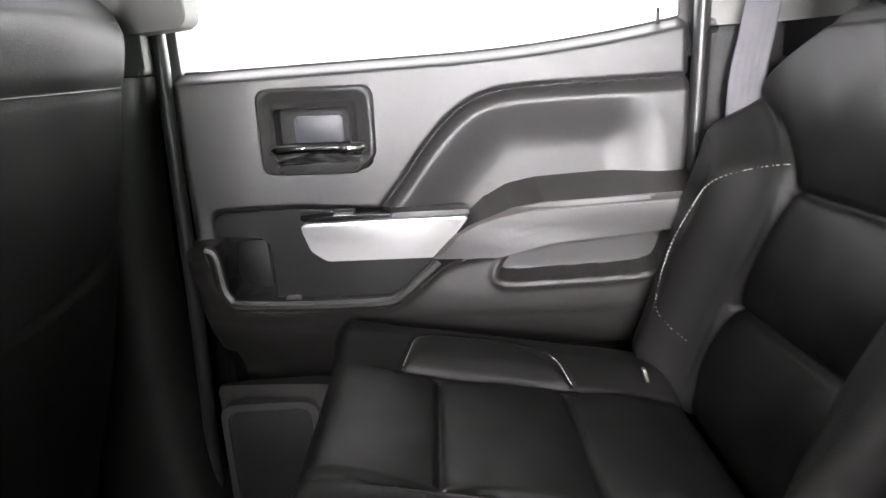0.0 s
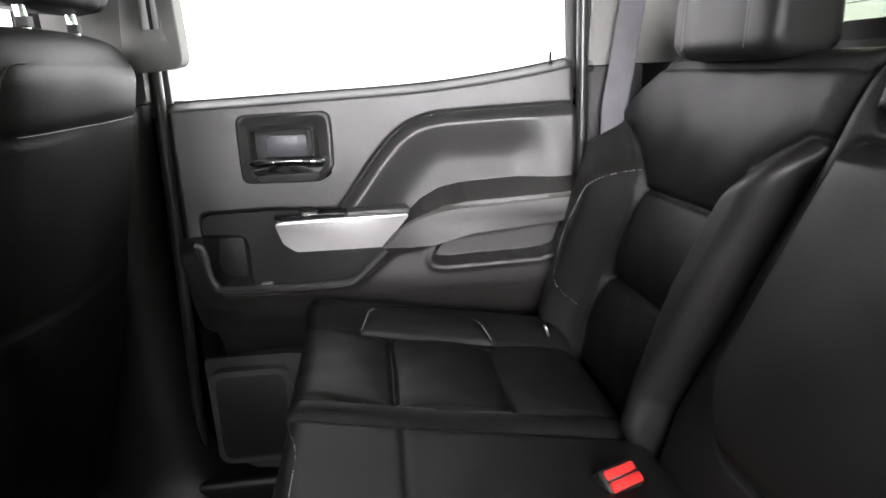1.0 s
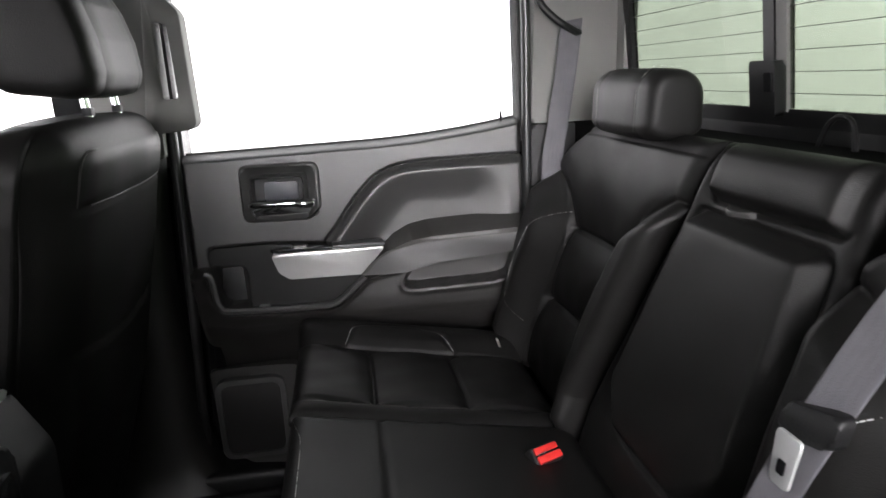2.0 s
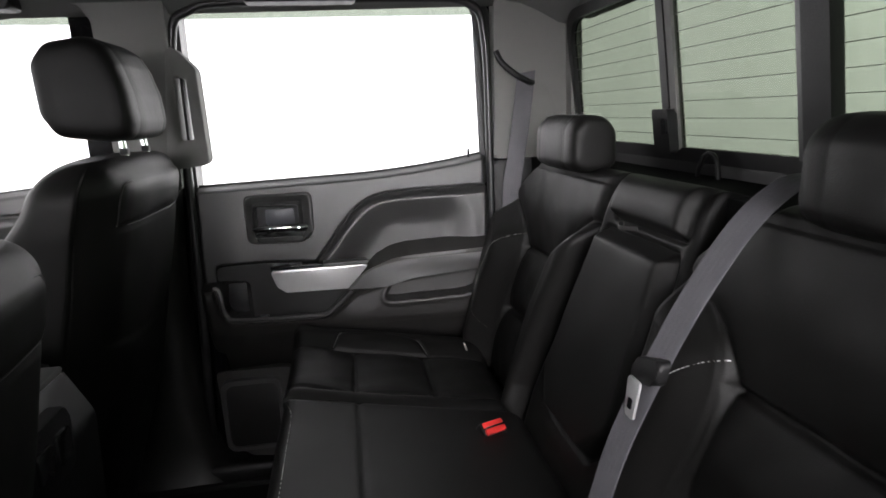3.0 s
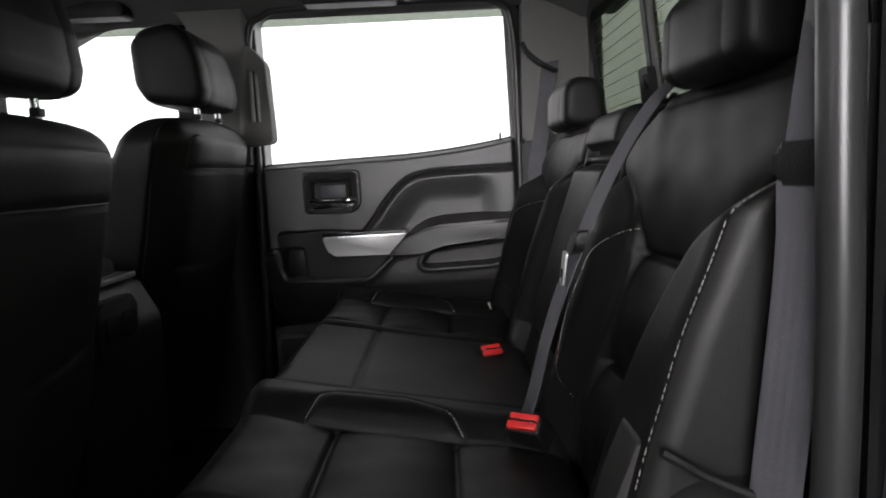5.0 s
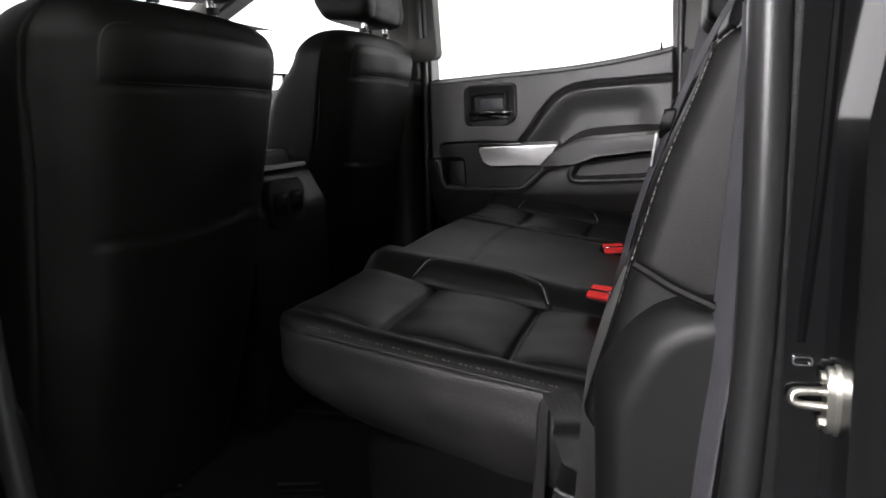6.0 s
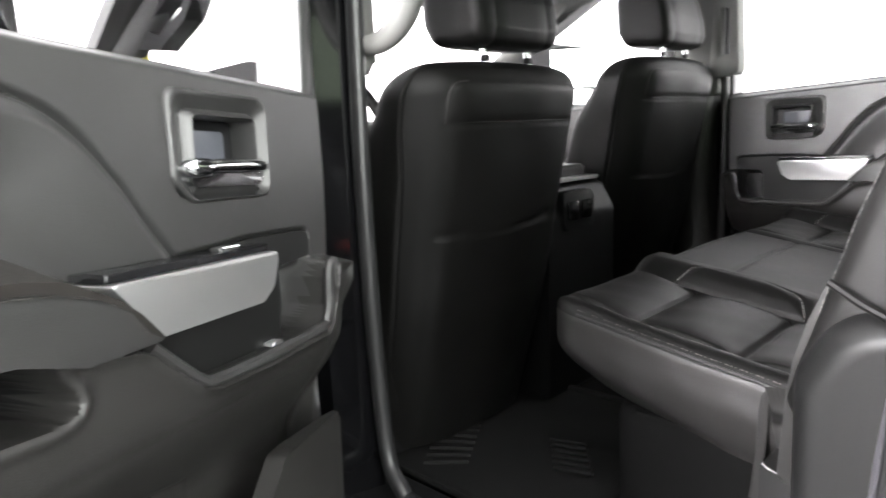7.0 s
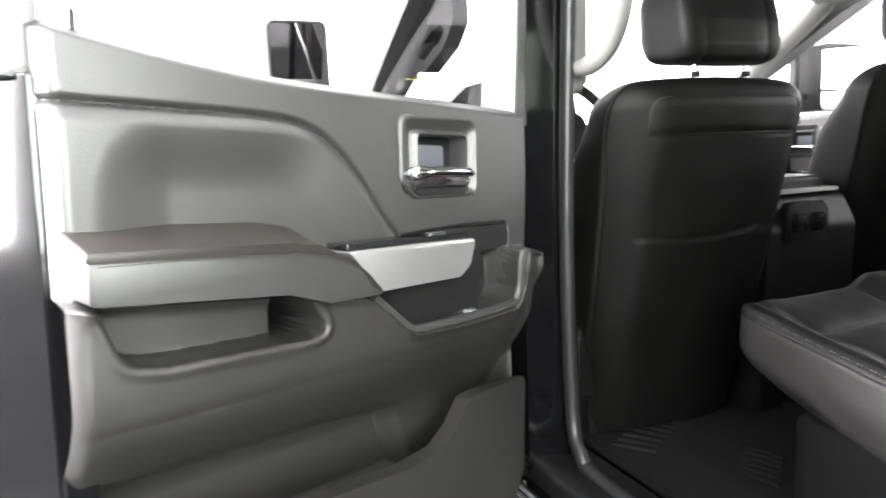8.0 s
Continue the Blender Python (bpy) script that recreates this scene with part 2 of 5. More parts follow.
def sheet(P, keep=None):
    """A mesh over a grid of points of shape (n, m, 3)."""
    n, m = P.shape[:2]
    bm = bmesh.new()
    vs = [bm.verts.new(p) for p in P.reshape(-1, 3)]
    for i in range(n - 1):
        for j in range(m - 1):
            if keep is not None and not keep[i, j]:
                continue
            bm.faces.new((vs[i * m + j], vs[i * m + j + 1], vs[(i + 1) * m + j + 1], vs[(i + 1) * m + j]))
    if keep is not None:
        bmesh.ops.delete(bm, geom=[v for v in bm.verts if not v.link_faces], context="VERTS")
    return bm


def side_line(lo, hi, n, r, depth, rows=1):
    """Places and drops along one side of a padded block: skirt, rounded shoulder, top, shoulder, skirt."""
    arc = [(r * (1 - math.cos(a)), r * (1 - math.sin(a))) for a in (math.pi / 2 * k / 5 for k in range(6))]
    skirt = [depth - (depth - r) * k / rows for k in range(rows)]
    left = [(lo, d) for d in skirt] + [(lo + a, d) for a, d in arc]
    right = [(hi - a, d) for a, d in arc[::-1]] + [(hi, d) for d in skirt[::-1]]
    mid = [(lo + r + (hi - lo - 2 * r) * (k + 1) / (n + 1), 0.0) for k in range(n)]
    line = left + mid + right
    return np.array([p[0] for p in line]), np.array([p[1] for p in line])


def pad(a0, a1, b0, b1, na, nb, r, depth, height, to3, warp=None, rows=1):
    """A padded block: a rounded slab whose face follows height(A, B); to3 maps arrays (a, b, h) to points."""
    la, da = side_line(a0, a1, na, r, depth, rows)
    lb, db = side_line(b0, b1, nb, r, depth, rows)
    A, B = np.meshgrid(la, lb, indexing="ij")
    DA, DB = np.meshgrid(da, db, indexing="ij")
    drop = np.minimum(depth, np.maximum(DA, DB))
    if warp is not None:
        A, B = warp(A, B)
    h = height(A, B) * (drop < depth) - drop
    bm = sheet(np.stack(to3(A, B, h), -1))
    rim = [e for e in bm.edges if len(e.link_faces) == 1]
    bmesh.ops.contextual_create(bm, geom=rim)
    return bm


def drape(ob, pts, out, lift=0.0012):
    """Lays points on a part's surface, coming from the side that out names."""
    me = ob.data
    tree = BVHTree.FromPolygons([v.co for v in me.vertices], [tuple(f.vertices) for f in me.polygons])
    n = Vector(out).normalized()
    res = []
    for p in pts:
        hit = tree.ray_cast(Vector(p) + n * 0.12, -n, 0.3)
        if hit[0] is not None:
            res.append(hit[0] + n * lift)
    return res


def dashes(line, normal, size=0.0046, gap=0.0013, wide=0.0007):
    """Thread stitches along a line of points, lying on a face with that normal."""
    bm = bmesh.new()
    normal = Vector(normal)
    run = 0.0
    pts = [Vector(p) for p in line]
    for a, b in zip(pts, pts[1:]):
        d = b - a
        length = d.length
        if length < 1e-6:
            continue
        d /= length
        side = d.cross(normal).normalized() * wide
        up = normal.normalized() * wide
        s = run
        while s < length:
            p, q = a + d * s, a + d * min(s + size, length)
            ring0 = [bm.verts.new(v) for v in (p - side, p + up, p + side)]
            ring1 = [bm.verts.new(v) for v in (q - side, q + up, q + side)]
            for i in range(2):
                bm.faces.new((ring0[i], ring0[i + 1], ring1[i + 1], ring1[i]))
            s += size + gap
        run = s - length
    return bm


# ---- studio ----
def studio():
    bm = bmesh.new()
    bmesh.ops.create_grid(bm, x_segments=2, y_segments=2, size=300)
    tagged(part("ground", bm, STUDIO_FLOOR), "pale grey painted floor of a photo booth", "floor", kind="structure")
    # booth walls and roof emit light themselves, strongest at the rear, in place of lamps
    glow = make_glow("glowing_booth_fabric", (1.0, 0.98, 1.0), SIDE_GLOW)
    rear_glow = make_glow("strong_glow_booth_fabric", (0.97, 1.0, 0.97), REAR_GLOW)
    dimmer = make_glow("weaker_glow_booth_panel", (0.96, 1.0, 0.95), REAR_GLOW * 0.82)
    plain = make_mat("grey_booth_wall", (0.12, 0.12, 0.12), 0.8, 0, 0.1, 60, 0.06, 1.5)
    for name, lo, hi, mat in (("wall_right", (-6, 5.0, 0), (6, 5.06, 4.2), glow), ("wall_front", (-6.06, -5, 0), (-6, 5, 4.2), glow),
                              ("wall_rear", (6, -5, 1.4), (6.06, 5, 4.2), rear_glow)):
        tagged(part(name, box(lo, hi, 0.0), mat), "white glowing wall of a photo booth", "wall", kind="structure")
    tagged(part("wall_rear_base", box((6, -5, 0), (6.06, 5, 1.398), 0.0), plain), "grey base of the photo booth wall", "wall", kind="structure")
    # unseen left wall kept dark so the black paint mirrors little light
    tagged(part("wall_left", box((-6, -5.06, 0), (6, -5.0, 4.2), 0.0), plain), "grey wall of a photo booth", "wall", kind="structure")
    # two glowing panels added out of view, brightening the cab through the open door
    tagged(part("added_light_panel", box((-1.8, -4.98, 1.5), (0.2, -4.9, 3.2), 0.02), make_glow("added_panel_glow", (1, 0.97, 0.99), PANEL_GLOW)),
           "large white glowing panel added out of view to light the cab", "light panel", "light panels")
    tagged(part("added_light_panel", box((-0.6, -4.98, 3.3), (0.6, -4.9, 4.15), 0.02), make_glow("added_panel_glow", (1, 0.97, 0.99), PANEL_GLOW * 0.5)),
           "high white glowing panel added out of view to light the cab", "light panel", "light panels")
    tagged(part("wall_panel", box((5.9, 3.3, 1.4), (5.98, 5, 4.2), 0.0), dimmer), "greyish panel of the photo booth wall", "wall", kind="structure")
    tagged(part("ceiling", box((-6, -5, 4.2), (6, 5, 4.26), 0.0), make_glow("glowing_booth_roof", (1, 1, 1), TOP_GLOW)),
           "white glowing ceiling of a photo booth", "ceiling", kind="structure")


studio()


# ---- cab shell ----
def struct(name, bm, mat, label, category, angle=40):
    return tagged(part(name, bm, mat, angle=angle), label, category, kind="structure")


def xz(y0, flip=1):
    return lambda a, b, d: (a, y0 + flip * d, b)


def xy(a, b, d):
    return (a, b, d)


def yz(a, b, d):
    return (d, a, b)


def headliner():
    xs = np.linspace(-1.0, 0.64, 34)
    ys = np.linspace(-0.62, 0.89, 60)
    X, Y = np.meshgrid(xs, ys, indexing="ij")
    t = np.abs(Y - YC) / 0.755
    Z = 2.075 - 0.075 * t ** 5 - 0.07 * step(X, 0.42, 0.64) ** 1.5 - 0.05 * step(-X, 0.7, 1.0)
    low = sheet(np.stack((X, Y, Z), -1))
    ob = struct("ceiling", low, HEADLINER, "grey fabric headliner of a truck cab", "headliner")
    sol = ob.modifiers.new("thick", "SOLIDIFY")
    sol.thickness, sol.offset = 0.02, -1
    struct("roof", prism(rounded(rect(-1.02, -0.66, 0.70, 0.93), 0.08), 2.10, 2.14, xy, 0.02), PAINT, "black painted truck roof", "roof")


def floor_and_sills():
    struct("floor", box((-1.9, -0.60, FLOOR_Z - 0.06), (0.66, 0.87, FLOOR_Z), 0.004), CARPET, "black carpeted cab floor", "floor")
    # passenger-side sill, driver-side sill
    for y0, y1 in ((0.80, 0.94), (-0.70, -0.545)):
        struct("sill", prism(rounded([(y0, 0.72), (y1, 0.72), (y1, 0.83), (y0, 0.855)], 0.02), -1.4, 0.64, yz, 0.004), PLASTIC_DARK,
               "black plastic door sill plate", "sill")
    struct("rocker", box((-1.45, -0.80, 0.50), (0.75, -0.66, 0.795), 0.02), PAINT, "black painted rocker panel", "body panel")


def pillars():
    # passenger-side pillar between the doors: lower trim, light upper trim
    rings = []
    for z, x0, x1, out in ((0.802, -0.66, -0.325, 0.135), (0.815, -0.65, -0.330, 0.130), (0.835, -0.62, -0.345, 0.118), (0.865, -0.59, -0.362, 0.106), (0.91, -0.57, -0.376, 0.100), (1.0, -0.556, -0.388, 0.096), (1.15, -0.55, -0.397, 0.094), (1.32, -0.548, -0.402, 0.092), (1.45, -0.54, -0.396, 0.090), (1.57, -0.53, -0.387, 0.086)):
        xc, hw = (x0 + x1) / 2, (x1 - x0) / 2
        ring = [(xc + hw * math.copysign(abs(math.cos(a)) ** 0.7, math.cos(a)), 0.90 - out * math.sin(a) ** 0.6, z) for a in (math.pi * k / 20 for k in range(21))]
        rings.append(ring)
    struct("pillar_b_lower", loft(rings), PLASTIC, "charcoal plastic lower door pillar trim with a flared foot", "pillar")
    struct("pillar_b_upper", prism(rounded([(-0.512, 1.572), (-0.372, 1.572), (-0.362, 2.03), (-0.60, 2.03), (-0.585, 2.008), (-0.545, 2.0), (-0.522, 1.965)], [0.01, 0.01, 0.01, 0, 0.01, 0.02, 0.03]), 0.0, 0.10, xz(0.93, -1), 0.025, 5),
           PILLAR, "grey upper door pillar trim", "pillar")
    # passenger-side rear pillar
    struct("pillar_c", prism(rounded([(0.405, 1.60), (0.64, 1.60), (0.64, 2.04), (0.42, 2.04)], 0.01), 0.0, 0.06, xz(0.92, -1), 0.012),
           PILLAR, "light grey fabric rear pillar trim", "pillar")
    struct("quarter_trim", prism(rounded([(0.39, 0.84), (0.64, 0.84), (0.64, 1.598), (0.40, 1.598)], 0.01), 0.0, 0.09, xz(0.93, -1), 0.012),
           PLASTIC_DARK, "black plastic quarter trim beside the seat", "trim")
    # driver side
    struct("pillar_b_left", prism(rounded([(-0.52, 0.80), (-0.40, 0.80), (-0.39, 2.05), (-0.53, 2.05)], 0.04, 8), 0.0, 0.10, xz(-0.71, 1), 0.038, 8, True),
           PAINT, "glossy black door pillar with its painted jamb", "pillar")
    struct("pillar_b_left_trim", prism(rounded([(-0.52, 1.60), (-0.40, 1.60), (-0.39, 2.03), (-0.55, 2.03)], 0.02), 0.0, 0.05, xz(-0.605), 0.015),
           PILLAR, "light grey inner pillar trim", "pillar")
    struct("pillar_c_left", prism(rounded([(0.425, 0.72), (0.80, 0.72), (0.80, 2.08), (0.44, 2.08)], 0.03), 0.0, 0.05, xz(-0.655), 0.01),
           PAINT, "glossy black painted door jamb", "jamb")
    struct("jamb_step", prism(rounded([(0.464, 0.72), (0.80, 0.72), (0.80, 2.08), (0.53, 2.08), (0.515, 1.75), (0.464, 1.42)], 0.03), 0.0, 0.115, lambda a, b, d: (a, -0.655 - d * (0.33 + 0.5 * (a - 0.464)), b), 0.012),
           PAINT, "glossy black outer step of the door jamb", "jamb")
    struct("jamb_ridge", tube(spline([(0.441, -0.653, 1.27), (0.449, -0.654, 1.39), (0.456, -0.653, 1.56), (0.47, -0.650, 1.76)], 6), 0.004, 8), PAINT, "glossy black pressed ridge of the door jamb", "jamb")
    struct("body_side", prism(rounded([(0.585, 0.60), (0.86, 0.60), (0.86, 2.08), (0.62, 2.08), (0.62, 1.75), (0.585, 1.40)], 0.03), 0.07, 0.12, xz(-0.70, -1), 0.02),
           PAINT, "glossy black outer cab side", "body panel")
    struct("pillar_c_left_trim", prism(rounded([(0.42, 1.60), (0.64, 1.60), (0.64, 2.04), (0.43, 2.04)], 0.01), 0.0, 0.04, xz(-0.64), 0.01),
           PILLAR, "light grey inner rear pillar trim", "pillar")
    struct("quarter_trim_left", prism(rounded([(0.42, 0.82), (0.64, 0.82), (0.64, 1.598), (0.42, 1.598)], 0.01), 0.0, 0.05, xz(-0.645), 0.01),
           PLASTIC_DARK, "black plastic quarter trim", "trim")
    # outer body behind the passenger-side trims
    struct("body_side_right", prism(rounded([(-0.60, 0.70), (-0.335, 0.70), (-0.335, 1.55), (-0.372, 1.57), (-0.372, 2.06), (-0.60, 2.06)], 0.01), 0.0, 0.042, xz(0.960, -1), 0.004), PAINT, "black painted door pillar", "pillar")
    struct("body_quarter_right", box((0.41, 0.925, 0.70), (0.66, 0.962, 2.06), 0.004), PAINT, "black painted rear cab corner", "body panel")
    # load bed behind the cab: out of view, added to keep rear light off the open door
    struct("bed_side", box((0.90, -0.90, 0.60), (2.75, -0.84, 1.45), 0.02), PAINT, "unseen black side of the load bed, added to block light", "body panel")
    struct("bed_side_far", box((0.90, 1.11, 0.60), (2.75, 1.17, 1.45), 0.02), PAINT, "unseen black far side of the load bed, added to block light", "body panel")
    struct("bed_floor", box((0.90, -0.838, 0.80), (2.75, 1.108, 0.86), 0.01), PLASTIC_DARK, "unseen black floor of the load bed, added to block light", "body panel")
    struct("tailgate", box((2.752, -0.90, 0.60), (2.81, 1.17, 1.45), 0.02), PAINT, "unseen black tailgate, added to block light", "body panel")
    # rubber seals round the driver-side opening
    seal_c = spline([(0.20, -0.63, 0.845), (0.30, -0.635, 0.86), (0.370, -0.64, 0.95), (0.401, -0.645, 1.10), (0.411, -0.647, 1.22), (0.415, -0.65, 1.35), (0.415, -0.65, 1.5), (0.413, -0.64, 1.75), (0.385, -0.62, 1.93), (0.30, -0.60, 1.99), (0.0, -0.60, 2.0)], 8)
    struct("door_seal", tube(seal_c, 0.014, 10), RUBBER, "black rubber seal round the rear of the open doorway", "seal")
    seal_b = spline([(0.0, -0.60, 2.0), (-0.28, -0.60, 2.0), (-0.37, -0.60, 1.93), (-0.38, -0.61, 1.7), (-0.384, -0.62, 1.3), (-0.375, -0.62, 0.95), (-0.33, -0.63, 0.87), (-0.25, -0.63, 0.845), (0.20, -0.63, 0.845)], 8)
    struct("door_seal", tube(seal_b, 0.015, 12), RUBBER, "thin black rubber seal along the door pillar and sill", "seal")
    seal_r = spline([(0.392, 0.865, 1.2), (0.395, 0.865, 1.6), (0.39, 0.86, 1.9), (0.35, 0.85, 1.985), (0.2, 0.845, 2.0), (-0.2, 0.845, 2.0), (-0.31, 0.85, 1.985), (-0.36, 0.86, 1.92), (-0.362, 0.865, 1.6), (-0.372, 0.865, 1.2), (-0.385, 0.865, 0.9)], 8)
    struct("door_seal", tube(seal_r, 0.011, 10), RUBBER, "black rubber seal round the closed door", "seal")


def rear_wall():
    z0, z1 = 1.643, 1.934
    ya, yb = YC - 0.674, YC + 0.674
    struct("wall_cab_rear", box((0.62, -0.66, FLOOR_Z), (0.70, 0.92, z0 - 0.02), 0.01), PLASTIC_DARK, "black trim below the cab's rear window", "wall")
    struct("wall_cab_rear_top", box((0.60, -0.66, z1 + 0.015), (0.70, 0.92, 2.11), 0.01), HEADLINER, "grey trim above the rear window", "wall")
    for a, b in ((-0.66, ya - 0.015), (yb + 0.015, 0.92)):
        struct("wall_cab_rear_side", box((0.602, a, z0 - 0.02), (0.634, b, z1 + 0.015), 0.004), PILLAR, "grey trim beside the rear window", "wall")
    shelf = prism(rounded([(0.50, -0.60), (0.625, -0.60), (0.625, 0.86), (0.50, 0.86)], 0.01), 1.555, 1.60, xy, 0.01)
    struct("shelf", shelf, CARPET, "black carpeted ledge behind the rear seat", "ledge")
    win = thing("window_1", "green-tinted sliding rear window with thin heating lines", "window", kind="structure")
    lean = lambda a, b, d: (0.634 - 0.10 * (b - z0) + d, a, b)
    rim = frame_prism(rounded(rect(ya - 0.02, z0 - 0.025, yb + 0.02, z1 + 0.02), 0.07, 8), rounded(rect(ya + 0.006, z0, yb - 0.006, z1 - 0.004), 0.065, 8), -0.014, 0.003, lean)
    part("window_frame", rim, PLASTIC_DARK, win)
    cuts = [ya - 0.01, -0.058, 0.318, yb + 0.01]
    for i in range(3):
        a, b = cuts[i], cuts[i + 1]
        shift = -0.011 if i == 1 else -0.004
        pane = part("pane", prism(rect(a, z0 - 0.012, b, z1 + 0.008), shift, shift + 0.004, lean), GLASS_TINT, win, "green tinted pane")
        lines = bmesh.new()
        for k in range(10):
            z = z0 + 0.022 + k * 0.0295
            strip = prism(rect(a + 0.016, z, b - 0.016, z + 0.0010), shift - 0.0012, shift - 0.0002, lean)
            tmp = bpy.data.meshes.new("tmp")
            strip.to_mesh(tmp)
            strip.free()
            lines.from_mesh(tmp)
            bpy.data.meshes.remove(tmp)
        part("heating_lines", lines, PLASTIC_DARK, pane, "thin dark heating lines")
    part("mullion", prism(rect(-0.092, z0 - 0.004, -0.041, z1 + 0.004), -0.024, -0.002, lean, 0.004), PLASTIC_DARK, win)
    part("mullion", prism(rect(-0.0405, z0 - 0.004, -0.024, z1 + 0.004), -0.018, -0.002, lean, 0.003), BEZEL, win, "dark grey slider stile")
    part("mullion", prism(rect(0.3185, z0 - 0.004, 0.343, z1 + 0.004), -0.020, -0.002, lean, 0.003), PLASTIC_DARK, win, "slim black slider edge")
    part("mullion", prism(rect(0.295, z0 - 0.004, 0.318, z1 + 0.004), -0.017, -0.002, lean, 0.003), PILLAR, win, "pale grey slider stile")
    latch = part("latch", prism(rounded(rect(0.294, z0 - 0.010, 0.354, 1.712), 0.008), -0.036, -0.018, lean, 0.005, 3), PLASTIC_DARK, win, "black window latch")
    part("latch_button", prism(rounded(rect(0.298, 1.668, 0.314, 1.695), 0.003), -0.040, -0.034, lean, 0.002), PIANO, latch, "black latch button")


headliner()
floor_and_sills()
pillars()
rear_wall()


# ---- doors ----
CREASE = [(q.x, q.y) for q in spline([(0.40, 1.533, 0), (0.25, 1.531, 0), (0.15, 1.529, 0), (0.09, 1.521, 0), (0.045, 1.498, 0), (0.0, 1.452, 0), (-0.035, 1.405, 0), (-0.068, 1.365, 0)], 5)]
LOWER = [(-0.37, 1.325), (-0.33, 1.328), (-0.318, 1.325), (-0.312, 1.30), (-0.310, 1.262), (-0.302, 1.246), (-0.288, 1.236), (-0.172, 1.230), (-0.075, 1.230), (-0.052, 1.236), (-0.022, 1.260), (0.012, 1.290), (0.03, 1.298), (0.10, 1.308), (0.40, 1.335), (0.40, 0.80), (-0.37, 0.80)]
RECESS = rounded([(-0.328, 1.374), (-0.19, 1.374), (0.02, 1.36), (0.035, 1.29), (0.0, 1.25), (-0.05, 1.19), (-0.318, 1.19)], 0.02)
ARM_POCKET = rounded([(0.078, 1.250), (0.145, 1.328), (0.372, 1.342), (0.342, 1.262), (0.30, 1.254)], [0.022, 0.03, 0.008, 0.03, 0.02])


def belt_line(u):
    return 1.566 + 0.012 * np.clip((u + 0.37) / 0.5, 0, 2) + 0.026 * np.clip((u - 0.02) / 0.35, 0, 1.1) ** 2


def door_relief(U, Z, hinge, hollow):
    """How far the trim stands proud of its reference face."""
    v = -0.03 * step(Z - belt_line(U), -0.014, 0.004) ** 1.5
    v = v + 0.004 * np.cos((Z - 1.45) * 12)
    soft = inside(U, Z, CREASE + [(-0.066, 1.30), (0.40, 1.30)])
    v = v + 0.014 * step(soft, -0.002, 0.022)
    dish = inside(U, Z, rounded([(0.345, 1.520), (0.085, 1.522), (-0.055, 1.365), (-0.03, 1.20), (0.345, 1.20)], [0.10, 0.12, 0.03, 0.02, 0.02], 10))
    v = v - 0.022 * step(dish, -0.01, 0.085)
    v = v - 0.009 * groove(dist_line(U, Z, CREASE), 0.0038)
    rec = inside(U, Z, RECESS)
    v = v - 0.012 * step(rec, -0.002, 0.010)
    bottle = inside(U, Z, rounded(rect(-0.318, 1.20, -0.248, 1.325), 0.02))
    v = v - 0.034 * step(bottle, -0.004, 0.018)
    lower = inside(U, Z, LOWER)
    k = step(lower, -0.001, 0.010)
    v = v * (1 - k) + k * (0.046 - 0.010 * np.clip((1.25 - Z) / 0.06, 0, 1) ** 2 - 0.095 * step(1.212 - Z, 0.0, 0.16) + 0.007 * groove(lower - 0.008, 0.008))
    pocket = inside(U, Z, ARM_POCKET)
    v = v - (0.042 + hollow * (1 - step(U, 0.135, 0.155))) * step(pocket, 0.0, 0.007) + 0.005 * groove(pocket + 0.006, 0.007)
    slot = inside(U, Z, [(-0.10, 1.092), (-0.01, 1.108), (0.37, 1.118), (0.37, 0.95), (-0.15, 0.95)])
    v = v - 0.033 * step(slot, -0.002, 0.030)
    bez = inside(U, Z, rounded(rect(-0.232, 1.424, -0.076, 1.540), 0.02))
    v = v - 0.04 * step(bez, 0.0, 0.006)
    edge = np.minimum(np.minimum(U - hinge, 0.388 - U), Z - 0.845)
    return v - 0.022 * (1 - np.clip(edge / 0.016, 0, 1)) ** 2 - 0.030 * (1 - step(U - hinge, 0, 0.10)) * step(1.30 - Z, 0, 0.06)


